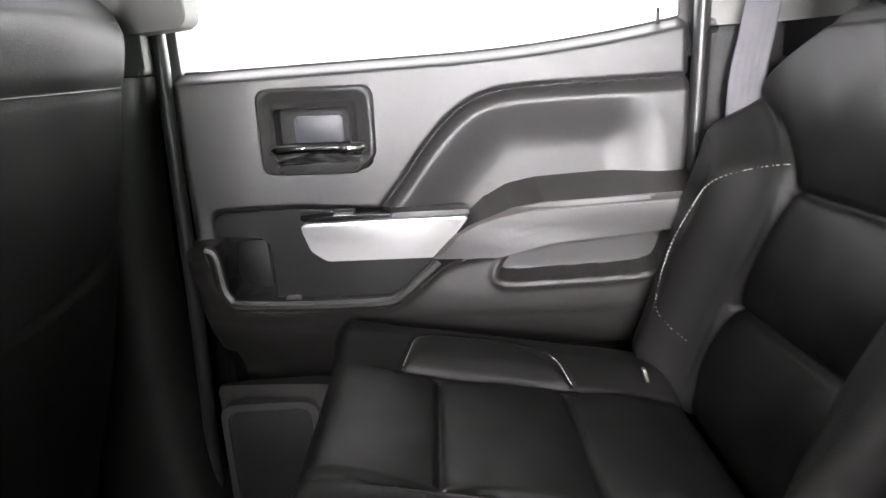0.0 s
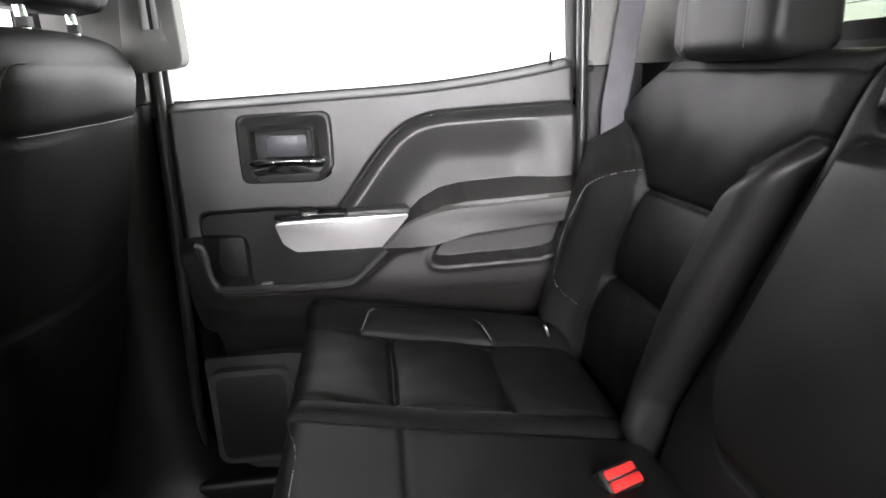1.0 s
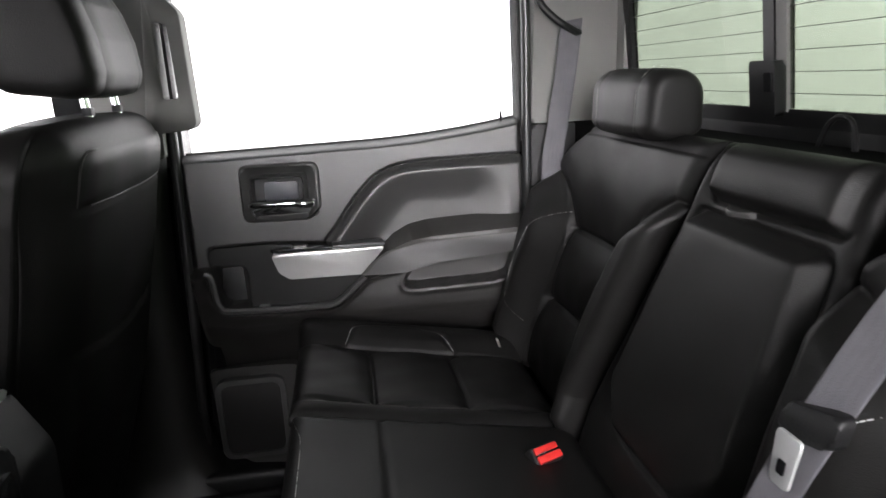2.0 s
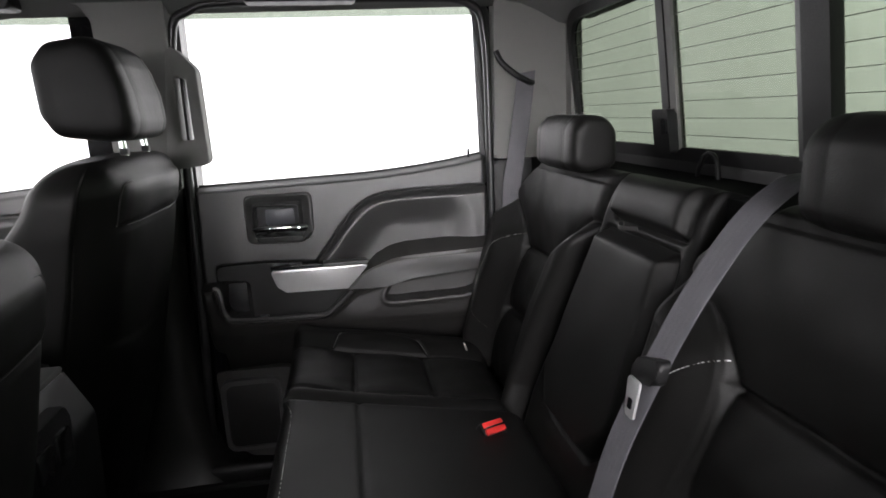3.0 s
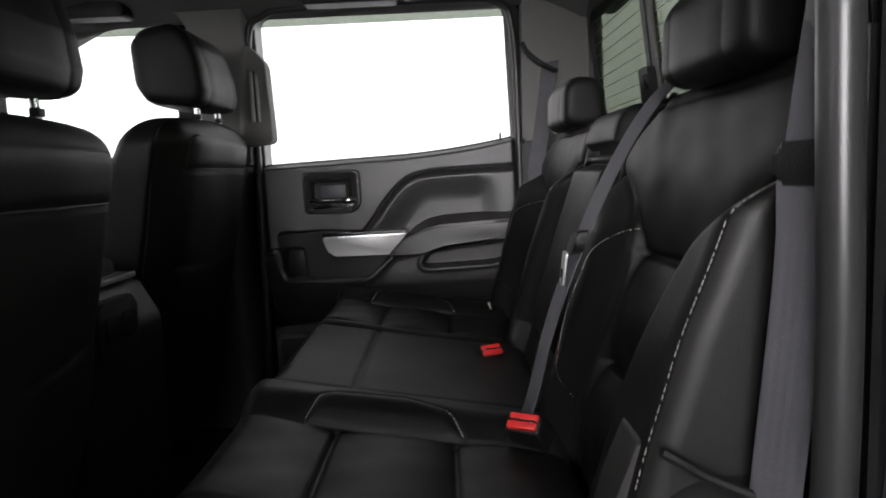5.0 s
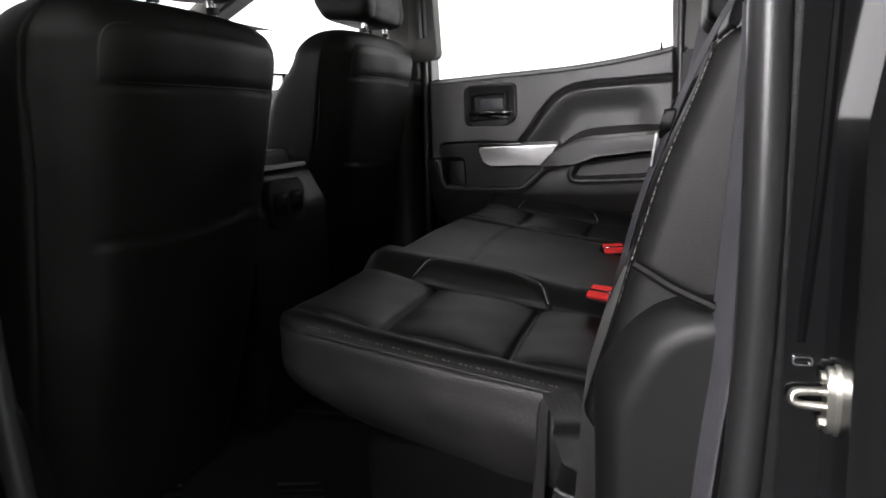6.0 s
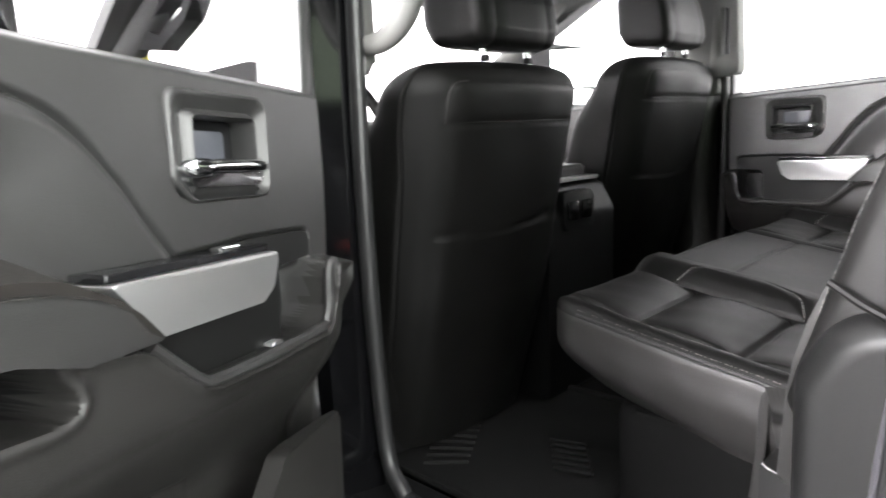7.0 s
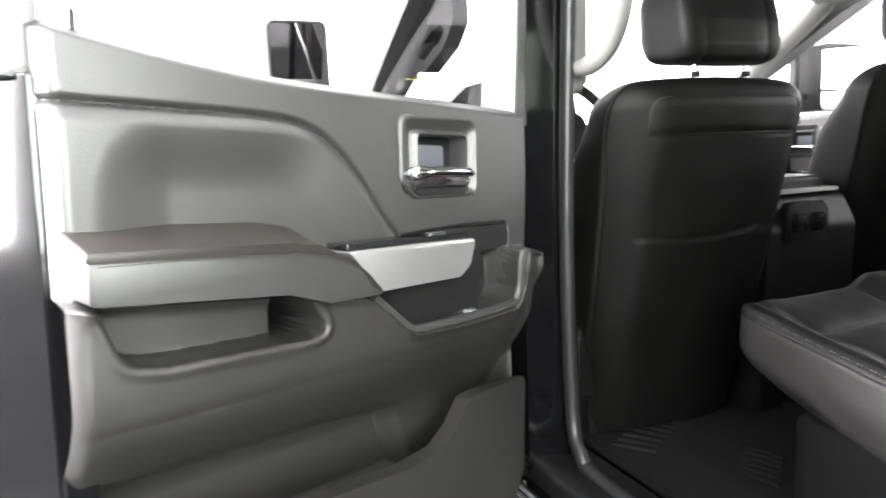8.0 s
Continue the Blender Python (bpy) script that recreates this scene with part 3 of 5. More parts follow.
def build_door(name, label, sgn, m, fine=1.0, ahead=False):
    door = thing(name, label, "car door", "doors of the truck", m=m)
    p = lambda u, z, v: (u, sgn * v, z)
    flare = lambda u, z, v: (u + (0.55 * (-v - 0.09) if u > 0.3 else 0.0), sgn * v, z)
    shell = part("door_shell", prism(rounded([(-0.405, 0.78), (0.385, 0.78), (0.436, 1.0), (0.436, 1.568), (-0.405, 1.556)], 0.03), -0.20, -0.095, flare, 0.015, both=True), PAINT, door, "glossy black painted door shell")
    part("door_edge", prism(rounded([(0.382, 0.80), (0.432, 1.0), (0.432, 1.560), (0.394, 1.560), (0.394, 1.0), (0.36, 0.80)], 0.004), -0.0948, -0.020, flare, 0.008), PAINT, shell, "glossy black shut face")
    part("latch_slot", prism(rounded(rect(1.225, -0.10, 1.285, -0.055), 0.006), 0.426, 0.4385, lambda a, b, d: (d + 0.02, sgn * (b - 0.06), a), 0.001), ZINC, shell, "steel latch in the door edge")
    hinge = -0.386 if sgn > 0 else -0.362
    us = np.linspace(hinge, 0.388, int(330 * fine))
    U, S = np.meshgrid(us, np.linspace(0, 1, int(320 * fine)), indexing="ij")
    Z = 0.845 + S * (belt_line(U) + 0.003 - 0.845)
    V = door_relief(U, Z, hinge, 0.11 if sgn > 0 else 0.0)
    P = np.stack((U, sgn * V, Z), -1)
    panel = part("trim_panel", sheet(P), SOFT_TRIM, door, "charcoal moulded inner trim")
    panel.data.materials.append(PLASTIC)
    mids = np.array([f.center for f in panel.data.polygons])
    hard = inside(mids[:, 0], mids[:, 2], LOWER) > 0.003
    kind = hard.astype(np.int32)
    # shade in the pull pocket's deep end is coloured in with black plastic
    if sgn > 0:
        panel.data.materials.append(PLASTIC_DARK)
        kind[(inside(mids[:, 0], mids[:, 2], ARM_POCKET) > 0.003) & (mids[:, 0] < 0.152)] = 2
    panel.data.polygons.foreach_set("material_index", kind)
    plate = rounded([(-0.243, 1.205), (-0.243, 1.326), (-0.322, 1.330), (-0.324, 1.368), (-0.19, 1.369), (0.03, 1.352), (0.03, 1.298), (0.004, 1.272), (-0.04, 1.222), (-0.085, 1.205)], [0, 0.012, 0, 0.02, 0, 0, 0, 0.02, 0.02, 0])
    # recess shade is put into the plate's darker plastic
    liner = part("map_pocket", prism(plate, -0.060, 0.004, p, 0.002, 1), COVER, door, "recessed pocket with its shade put into a darker colour")
    part("bottle_hollow", prism(rounded([(-0.319, 1.205), (-0.246, 1.205), (-0.246, 1.322), (-0.319, 1.322)], 0.015), -0.075, -0.040, p, 0.003, 2), PLASTIC_DARK, liner, "black bottle hollow")
    edge = spline([(u, sgn * 0.039, z) for u, z in ((-0.330, 1.322), (-0.319, 1.316), (-0.314, 1.298), (-0.311, 1.262), (-0.303, 1.245), (-0.288, 1.235), (-0.172, 1.229), (-0.075, 1.229), (-0.051, 1.235), (-0.021, 1.259), (0.012, 1.288))], 5)
    part("pocket_edge", tube(edge, 0.0075, 8), SOFT_TRIM, panel)
    # sash and glass
    outer = rounded([(-0.428, 1.545), (0.445, 1.555), (0.437, 2.022), (-0.425, 2.03)], [0.002, 0.002, 0.07, 0.05])
    inner = rounded([(-0.352, 1.55), (0.405, 1.575), (0.397, 1.998), (-0.350, 2.006)], [0.002, 0.002, 0.05, 0.03])
    if ahead:
        outer = rounded([(-0.97, 1.53), (0.485, 1.555), (0.477, 2.022), (0.07, 2.03)], [0.002, 0.002, 0.07, 0.05])
        inner = rounded([(-0.83, 1.55), (0.440, 1.575), (0.432, 1.998), (0.13, 2.006)], [0.02, 0.002, 0.05, 0.05])
    if sgn > 0 and not ahead:
        inner = [(u - (0.038 + 0.018 * step(z, 1.56, 2.0)) * (u < 0), z) for u, z in inner]
    if ahead and sgn > 0:
        outer = [(u + 0.04 * step(z, 1.56, 2.0) * (u > 0.3), z) for u, z in outer]
        inner = [(u + 0.06 * step(z, 1.56, 2.0) * (u > 0.3), z) for u, z in inner]
    part("window_frame", frame_prism(outer, inner, -0.115, -0.034, flare), SURROUND, door, "charcoal window surround")
    glass = part("window_glass", prism([(-0.88, 1.54), (0.42, 1.54), (0.42, 2.012), (0.09, 2.012)] if ahead else rect(-0.37 if sgn < 0 else -0.412, 1.54, 0.42, 2.012), -0.075, -0.071, p), GLASS_CLEAR, door, "clear window glass")
    glass.visible_shadow = False
    part("vent_visor", prism(rounded([(0.06 if ahead else -0.40, 1.985), (0.43, 1.976), (0.42, 2.016), (0.09 if ahead else -0.40, 2.022)], 0.01), -0.118, -0.114, p), VISOR, door, "smoked plastic rain visor")
    part("belt_seal", tube(spline([(u, sgn * -0.047, float(belt_line(u)) + 0.001) for u in np.linspace(-0.35, 0.40, 12)], 3), 0.006, 8), RUBBER, door)
    # lock pin
    pin = loft([[(0.345 + r * math.cos(a), sgn * (-0.03 + r * math.sin(a)), z) for a in (2 * math.pi * j / 10 for j in range(10))] for r, z in ((0.009, 1.588), (0.008, 1.598), (0.0032, 1.600), (0.0034, 1.622), (0.0028, 1.628), (0.001, 1.630))])
    part("lock_pin", pin, PLASTIC_DARK, door, "black door lock pin")
    # inner handle
    bo = rounded([(-0.240, 1.420), (-0.098, 1.418), (-0.070, 1.445), (-0.070, 1.545), (-0.240, 1.545)], [0.02, 0.02, 0.02, 0.02, 0.02], 5)
    bi = rounded([(-0.214, 1.437), (-0.112, 1.437), (-0.108, 1.448), (-0.108, 1.515), (-0.214, 1.515)], [0.008, 0.008, 0.008, 0.01, 0.01], 5)
    mixed = lambda k, v: [p(a[0] + (b[0] - a[0]) * k, a[1] + (b[1] - a[1]) * k, v) for a, b in zip(bo, bi)]
    bez = part("handle_bezel", loft([mixed(k, v) for k, v in ((0, -0.03), (0, 0.002), (0.04, 0.007), (0.16, 0.009), (0.30, 0.006), (0.70, -0.002), (0.84, 0.006), (0.94, 0.008), (1.0, 0.004), (1.0, -0.036))], caps=False), SOFT_TRIM, door, "charcoal plastic handle surround", angle=60)
    part("handle_cup", prism(rounded(rect(-0.216, 1.435, -0.106, 1.517), 0.008), -0.05, -0.030, p), PLASTIC_DARK, bez)
    part("cup_insert", prism(rounded(rect(-0.192, 1.462, -0.120, 1.502), 0.005), -0.032, -0.024, p, 0.002), GREY_PATCH, bez, "blue-grey plastic insert")
    bar = [(-0.224, 0.004, 1.457), (-0.221, 0.010, 1.458), (-0.21, 0.013, 1.459), (-0.17, 0.0145, 1.4595), (-0.128, 0.0145, 1.459), (-0.122, 0.0145, 1.458), (-0.116, 0.0145, 1.457), (-0.094, 0.0140, 1.457), (-0.089, 0.010, 1.457), (-0.087, 0.004, 1.457)]
    part("door_handle", tube([p(u, z, v) for u, v, z in bar], [0.004, 0.0070, 0.0085, 0.0088, 0.0085, 0.0088, 0.0112, 0.0112, 0.0095, 0.005], 16), CHROME, door, "chrome inner door handle", angle=60)
    part("handle_blade", prism(rounded([(-0.221, 1.460), (-0.214, 1.436), (-0.10, 1.436), (-0.091, 1.444), (-0.090, 1.460)], 0.005), -0.008, 0.0125, p, 0.005, 4), CHROME, door, "chrome lower face of the handle")
    part("handle_foot", prism(rounded(rect(-0.214, 1.421, -0.098, 1.440), 0.008), -0.03, 0.008, p, 0.006, 4), COVER, door, "black base of the handle")
    # pull cup with switch
    pull = part("pull_trim", prism(rounded([(-0.186, 1.356), (0.060, 1.356), (0.006, 1.297), (-0.150, 1.299), (-0.172, 1.315)], [0.008, 0.004, 0.004, 0.02, 0.02]), -0.03, 0.052, p, 0.007), SILVER, door, "satin silver pull handle trim")
    flat = lambda u, v, z: (u, sgn * v, z)
    part("switch_plate", prism(rounded([(-0.192, -0.01), (0.055, -0.01), (0.06, 0.045), (-0.172, 0.045), (-0.188, 0.032)], 0.008), 1.357, 1.364, flat, 0.003), PIANO, pull, "gloss black switch plate")
    part("trim_lip", prism(rounded([(-0.055, 0.012), (0.055, 0.012), (0.06, 0.047), (-0.055, 0.047)], 0.003), 1.358, 1.3655, flat, 0.002), PIANO if sgn > 0 else BEZEL, pull, "dark upper lip" if sgn > 0 else "grey upper lip")
    part("window_switch", prism(rounded(rect(-0.140, 0.014, -0.108, 0.030), 0.004), 1.363, 1.368, flat, 0.002), BEZEL, pull, "small dark window switch")
    part("switch_edge", tube([(-0.138, sgn * 0.0305, 1.3675), (-0.110, sgn * 0.0305, 1.3675)], 0.0012, 6), CHROME, pull, "thin chrome switch edge")
    # armrest
    slope = lambda u, z, v: (u, sgn * (v * (0.58 + 0.42 * float(step(np.array(u), 0.0, 0.22))) if v > 0 else v), z - 0.026 * min(max((v + 0.02) / 0.10, 0.0), 1.0) * min(max((z - 1.335) / 0.05, 0.0), 1.0))
    arm = prism(rounded([(0.0, 1.293), (0.03, 1.322), (0.058, 1.351), (0.085, 1.376), (0.118, 1.394), (0.16, 1.402), (0.382, 1.410), (0.382, 1.335), (0.17, 1.318), (0.10, 1.296)], [0.004, 0.02, 0.02, 0.02, 0.02, 0.03, 0.012, 0.008, 0.01, 0.01]), -0.03, 0.088, slope, 0.010, 4)
    pad_ = part("armrest", arm, SOFT_TRIM, door, "padded charcoal armrest")
    proud = lambda u, z, v: slope(u, z, v * 1.012 + 0.0004)
    cap = prism(rounded([(-0.001, 1.2925), (0.029, 1.3235), (0.057, 1.353), (0.084, 1.378), (0.117, 1.396), (0.16, 1.404), (0.384, 1.412), (0.384, 1.4015), (0.15, 1.3935), (0.104, 1.3805), (0.070, 1.3545), (0.042, 1.3285), (0.022, 1.3045)], [0.004, 0.02, 0.02, 0.02, 0.02, 0.03, 0.012, 0.002, 0.02, 0.02, 0.01, 0.01, 0.002]), -0.03, 0.089, proud, 0.010, 4)
    part("arm_cap", cap, ARM_LEATHER, pad_, "dark stitched leather top")
    line = spline([(0.026, 1.3035), (0.046, 1.3255), (0.072, 1.3450), (0.106, 1.3555), (0.15, 1.3640), (0.25, 1.3685), (0.374, 1.3725)], 8)
    part("stitching", dashes(drape(pad_, [p(q[0], q[1], 0.0885) for q in line], (0, sgn, 0), 0.0018), (0, sgn, 0)), DIM_THREAD, pad_, "brown-grey stitching")
    # black face at the bottom of that deep end, for the same shade
    if sgn > 0:
        part("pocket_shade", prism(rounded([(0.080, 1.256), (0.142, 1.330), (0.168, 1.332), (0.146, 1.256)], 0.012), -0.13, -0.100, p, 0.004), PLASTIC_DARK, door, "black face deep in the pull pocket, standing in for its shade")
    # lower bin with speaker
    bin_ = part("door_bin", prism(rounded([(-0.352, 1.090), (-0.30, 1.098), (-0.185, 1.107), (-0.158, 1.104), (-0.128, 1.066), (-0.092, 1.041), (-0.03, 1.034), (0.10, 1.040), (0.376, 1.055), (0.37, 0.87), (0.1, 0.862), (-0.15, 0.858), (-0.28, 0.862), (-0.345, 0.90)], [0.012, 0.015, 0.015, 0.02, 0.03, 0.03, 0.02, 0.02, 0.02, 0.02, 0, 0, 0.03, 0.03]), 0.030, 0.058, lambda u, z, v: p(u, z, v * (0.30 + 0.70 * float(step(np.array(u), -0.37, -0.20))) if v > 0 else v), 0.011, 5), PLASTIC, door, "charcoal plastic storage bin")
    part("bin_floor", prism(rounded(rect(-0.335, 0.872, 0.362, 0.955), 0.02), -0.09, 0.012, p, 0.004), COVER, bin_, "dark floor of the bin")
    if ahead or sgn < 0:
        part("speaker_rim", frame_prism(rounded(rect(-0.336, 0.89, -0.184, 1.084), 0.028), rounded(rect(-0.324, 0.902, -0.196, 1.070), 0.022), 0.05, 0.068, p), SOFT_TRIM, bin_, "charcoal speaker frame")
    if ahead or sgn < 0:
        part("speaker_grille", prism(rounded(rect(-0.324, 0.901, -0.196, 1.070), 0.022), 0.05, 0.0635, p, 0.001), LEATHER_SOFT, bin_, "black speaker grille cloth")
    part("pocket_tab", prism(rounded(rect(-0.228, 1.221, -0.204, 1.233), 0.005), -0.03, 0.018, p, 0.004), SILVER, panel, "small silver tab")
    return door


build_door("rear_door", "closed rear door with charcoal trim, silver pull and chrome handle", -1, pose(0, TRIM_Y, 0))
build_door("rear_door", "wide open rear door with charcoal trim, silver pull and chrome handle", 1, pose(-0.154, -1.099, -0.003, 0, 0, -66.5) @ pose(-0.25, 0, 1.48, 0, -2.5, 0) @ pose(0.25, 0, -1.48), 1.25)
build_door("front_door", "closed front passenger door with charcoal trim", -1, pose(-0.935, TRIM_Y, 0), 0.6, True)
build_door("front_door", "closed front driver door with charcoal trim", 1, pose(-0.935, 2 * YC - TRIM_Y, 0), 0.5, True)


# ---- rear seats ----
BACK_X, BACK_Z, LEAN_B = 0.318, 1.095, radians(16.5)


def on_back(A, S, H):
    c, s = math.cos(LEAN_B), math.sin(LEAN_B)
    return (BACK_X + S * s - H * c, A, BACK_Z + S * c + H * s)


def back_s(z):
    return (z - BACK_Z) / math.cos(LEAN_B)


def cushion_z(X):
    return 1.200 - 0.18 * (X + 0.13)


def seam_curve(pts):
    return [(y, back_s(z)) for y, z in pts]


def inboard_edge(z):
    """Where the passenger-side backrest meets the middle one."""
    return 0.238 + np.clip(1.604 - z, 0, 0.42) * 0.30


def puff(d, deep, w):
    """A sewn seam: a sharp line in a soft hollow."""
    return deep * (0.55 * groove(d, w) + 0.45 * groove(d, 4.5 * w))


def rear_seat(label, edged, bulge, head_width, head_y):
    seat = thing("rear_seat", label, "car seat", "rear seats")
    # cushion
    y0, y1 = 0.402, 0.805
    pod_line = rounded([(0.692, -0.045), (0.752, -0.02), (0.765, 0.10), (0.735, 0.165), (0.692, 0.185)], [0.004, 0.04, 0.04, 0.04, 0.004], 8)

    def top(Y, X):
        h = 0.026 * step(Y, 0.680, 0.745) - 0.014 * step(Y, 0.775, 0.81)
        h = h - puff(Y - 0.689, 0.009, 0.0035) * step(X, -0.10, -0.04)
        mid = step(Y, 0.452, 0.462) * (1 - step(Y, 0.677, 0.687))
        for x in (0.004, 0.170):
            h = h - puff(X - x, 0.011, 0.0045) * mid
        h = h + 0.005 * mid * np.sin((X - 0.004) / 0.166 * math.pi) ** 2
        h = h - puff(Y - 0.452, 0.008, 0.0035) * step(X, -0.10, -0.05) + 0.006 * step(0.450 - Y, 0, 0.02)
        pod = inside(Y, X, pod_line)
        h = h + 0.007 * step(pod, -0.003, 0.022) - 0.004 * groove(pod, 0.003)
        h = h + 0.0016 * np.sin(Y * 23 + 1) * np.sin(X * 19) + 0.0007 * np.sin(Y * 71 + 9 * X) * np.sin(X * 47 - 12 * Y)
        return h

    def to(Y, X, H):
        low = 0.124 + 0.046 * np.clip((X + 0.14) / 0.30, 0, 1)
        roll = np.clip((-H - low + 0.055) / 0.055, 0, 1) ** 2
        belly = 0.006 * np.sin(np.clip(-H / low, 0, 1) * math.pi) + 0.0012 * np.sin(X * 41 + 60 * H) * np.sin(X * 23)
        near, fore = 1 - step(Y, 0.40, 0.47), 1 - step(X, -0.12, -0.04)
        y = Y + (0.02 * step(-H, 0.03, 0.16) + 0.030 * roll - belly * step(-H, 0.028, 0.07)) * near
        x = X + (0.008 * step(-H, 0.06, 0.16) + 0.030 * roll) * fore
        return x, y, cushion_z(X) + np.maximum(H, -low)

    def corner(Y, X):
        r = 0.055
        p, q = np.clip((y0 + r - Y) / r, 0, 1), np.clip((-0.138 + r - X) / r, 0, 1)
        both = (p > 0) & (q > 0)
        return np.where(both, y0 + r - r * p * np.sqrt(1 - q * q / 2), Y), np.where(both, -0.138 + r - r * q * np.sqrt(1 - p * p / 2), X)

    bm = pad(y0, y1, -0.138, 0.335, 150, 160, 0.030, 0.17, top, to, corner if edged else None, 14 if edged else 1)
    cush = part("cushion", bm, LEATHER, seat, "black leather cushion with sewn panels", angle=75)
    if edged:
        side_faces(cush, VINYL, lambda n, c: c.z < cushion_z(c.x) - 0.017)
    zt = lambda y, x: cushion_z(x) + float(top(np.array([[y]]), np.array([[x]]))[0, 0]) + 0.0025
    part("stitching", dashes(drape(cush, [(b, a, zt(a, b)) for a, b in pod_line], (0, 0, 1)), (0, 0, 1)), STITCH, cush, "pale stitching")
    edge = [(x, 0.430, zt(0.430, x)) for x in np.linspace(-0.04, 0.20, 40)]
    if not edged:
        part("stitching", dashes(drape(cush, [(x, y + 0.008, z) for x, y, z in edge], (0, 0, 1)), (0, 0, 1), wide=0.0007), DIM_THREAD, cush, "grey stitching")
    if edged:
        part("stitching", dashes(drape(cush, edge, (0, 0, 1)), (0, 0, 1), 0.006, 0.0012, 0.0007), DIM_THREAD, cush, "pale stitching")
    if edged:
        rim = drape(cush, [(x, y0 + 0.006, cushion_z(x) - 0.012) for x in np.linspace(-0.075, 0.24, 60)], (0, -0.8, 0.6), 0.0006)
        part("piping", tube(rim, 0.0026, 8), LEATHER_SIDE, cush)
        part("stitching", dashes(drape(cush, [(x, y + 0.006, z + 0.004) for x, y, z in rim], (0, -0.6, 0.8)), (0, -0.6, 0.8), 0.006, 0.0012, 0.0007), DIM_THREAD, cush, "pale stitching")
    # backrest
    a0, a1 = 0.280, 0.805
    bolster = seam_curve([(q.x, q.y) for q in spline([(0.83, 1.520, 0), (0.768, 1.502, 0), (0.720, 1.478, 0), (0.682, 1.446, 0), (0.667, 1.410, 0), (0.671, 1.350, 0), (0.689, 1.268, 0), (0.702, 1.18, 0), (0.705, 1.09, 0)], 6)])
    bol_area = bolster + [(0.95, back_s(1.10)), (0.95, back_s(1.52))]
    inner_edge = seam_curve([(q.x, q.y) for q in spline([(0.435, 1.09, 0), (0.438, 1.21, 0), (0.428, 1.30, 0), (0.396, 1.425, 0), (0.366, 1.482, 0), (0.29, 1.525, 0)], 6)])

    def face(Y, S):
        Z = BACK_Z + S * math.cos(LEAN_B)
        b = inside(Y, S, bol_area)
        h = bulge * step(b, -0.002, 0.060) - 0.016 * step(Y, 0.78, 0.81) - puff(b, 0.009, 0.0035)
        i = inside(Y, S, inner_edge + [(0.1, back_s(1.525)), (0.1, back_s(1.10))])
        h = h + (0.055 - 0.013 * step(Z, 1.34, 1.50) if edged else 0.040) * step(i, -0.002, 0.055) - puff(i, 0.009, 0.0035)
        mid = step(-b, 0, 0.008) * step(-i, 0, 0.008)
        for z in (1.414, 1.262):
            h = h - puff(Z - z + 0.02 * (Y - 0.52), 0.016, 0.005) * mid
        h = h + 0.007 * mid * (np.cos((Z - 1.338) / 0.076 * math.pi / 2) ** 2) - 0.018 * mid * (1 - step(Z, 1.44, 1.56))
        h = h - 0.016 * step(Z, 1.57, 1.64) + 0.0014 * np.sin(Y * 31) * np.sin(Z * 27) + 0.0007 * np.sin(Y * 67 + 11 * Z) * np.sin(Z * 53 - 14 * Y)
        return h - 0.003 * groove(Z - 1.592, 0.003)

    def shoulders(Y, S):
        k = step(S, 0.42, 0.56) ** 1.2
        Z = BACK_Z + S * math.cos(LEAN_B)
        Y = Y - 0.15 * k * np.clip((Y - 0.5) / 0.3, 0, 1.0)
        if not edged:
            Y = Y + (inboard_edge(Z) - a0) * np.clip((0.52 - Y) / 0.24, 0, 1)
        return Y, S

    bm = pad(a0, a1, 0.0, 0.545, 190, 200, 0.026, 0.13, face, on_back, shoulders)
    back = part("backrest", bm, LEATHER, seat, "black leather backrest with side bolster", angle=75)
    if edged:
        side_faces(back, LEATHER_GRAIN, lambda n, c: n.y < -0.5 and c.y < a0 + 0.012)

    def spot(y, z):
        s = back_s(z)
        return on_back(y, s, float(face(np.array([[y]]), np.array([[s]]))[0, 0]) + 0.0025)

    arc = spline([(0.670, 1.438, 0), (0.694, 1.420, 0), (0.726, 1.380, 0), (0.752, 1.32, 0), (0.762, 1.262, 0), (0.750, 1.218, 0), (0.732, 1.200, 0), (0.712, 1.190, 0)], 10)
    nrm = (-math.cos(LEAN_B), 0, math.sin(LEAN_B))
    part("stitching", dashes(drape(back, [spot(q.x, q.y) for q in arc], nrm), nrm), STITCH, back, "pale curved stitching")
    rimline = [spot(a0 + 0.012, z) for z in np.linspace(1.25, 1.585, 40)]
    if edged:
        part("stitching", dashes(drape(back, rimline, nrm), nrm, wide=0.0008), MID_THREAD, back, "pale edge stitching")
    # head restraint
    head = part("head_restraint", restraint(head_width, [(0.430, 1.615), (0.434, 1.686), (0.458, 1.710), (0.505, 1.706), (0.525, 1.68), (0.525, 1.61), (0.50, 1.600), (0.450, 1.600)]), LEATHER, seat, "low black leather head restraint", angle=75)
    head.location = (0, head_y, 0)
    for s in () if edged else (-1, 1):
        loop = [(x, s * 0.076, z) for x, z in rounded([(0.428, 1.615), (0.432, 1.688), (0.458, 1.7125), (0.505, 1.7085)], [0, 0.02, 0.02, 0])]
        part("stitching", dashes(loop, (-0.5, 0, 0.8), wide=0.0006), MID_THREAD, head, "grey stitching")
    for y in (0.40, 0.51):
        part("post", tube([(0.485, y, 1.55), (0.485, y, 1.625)], 0.006, 10), CHROME, seat, "steel post")
    return seat


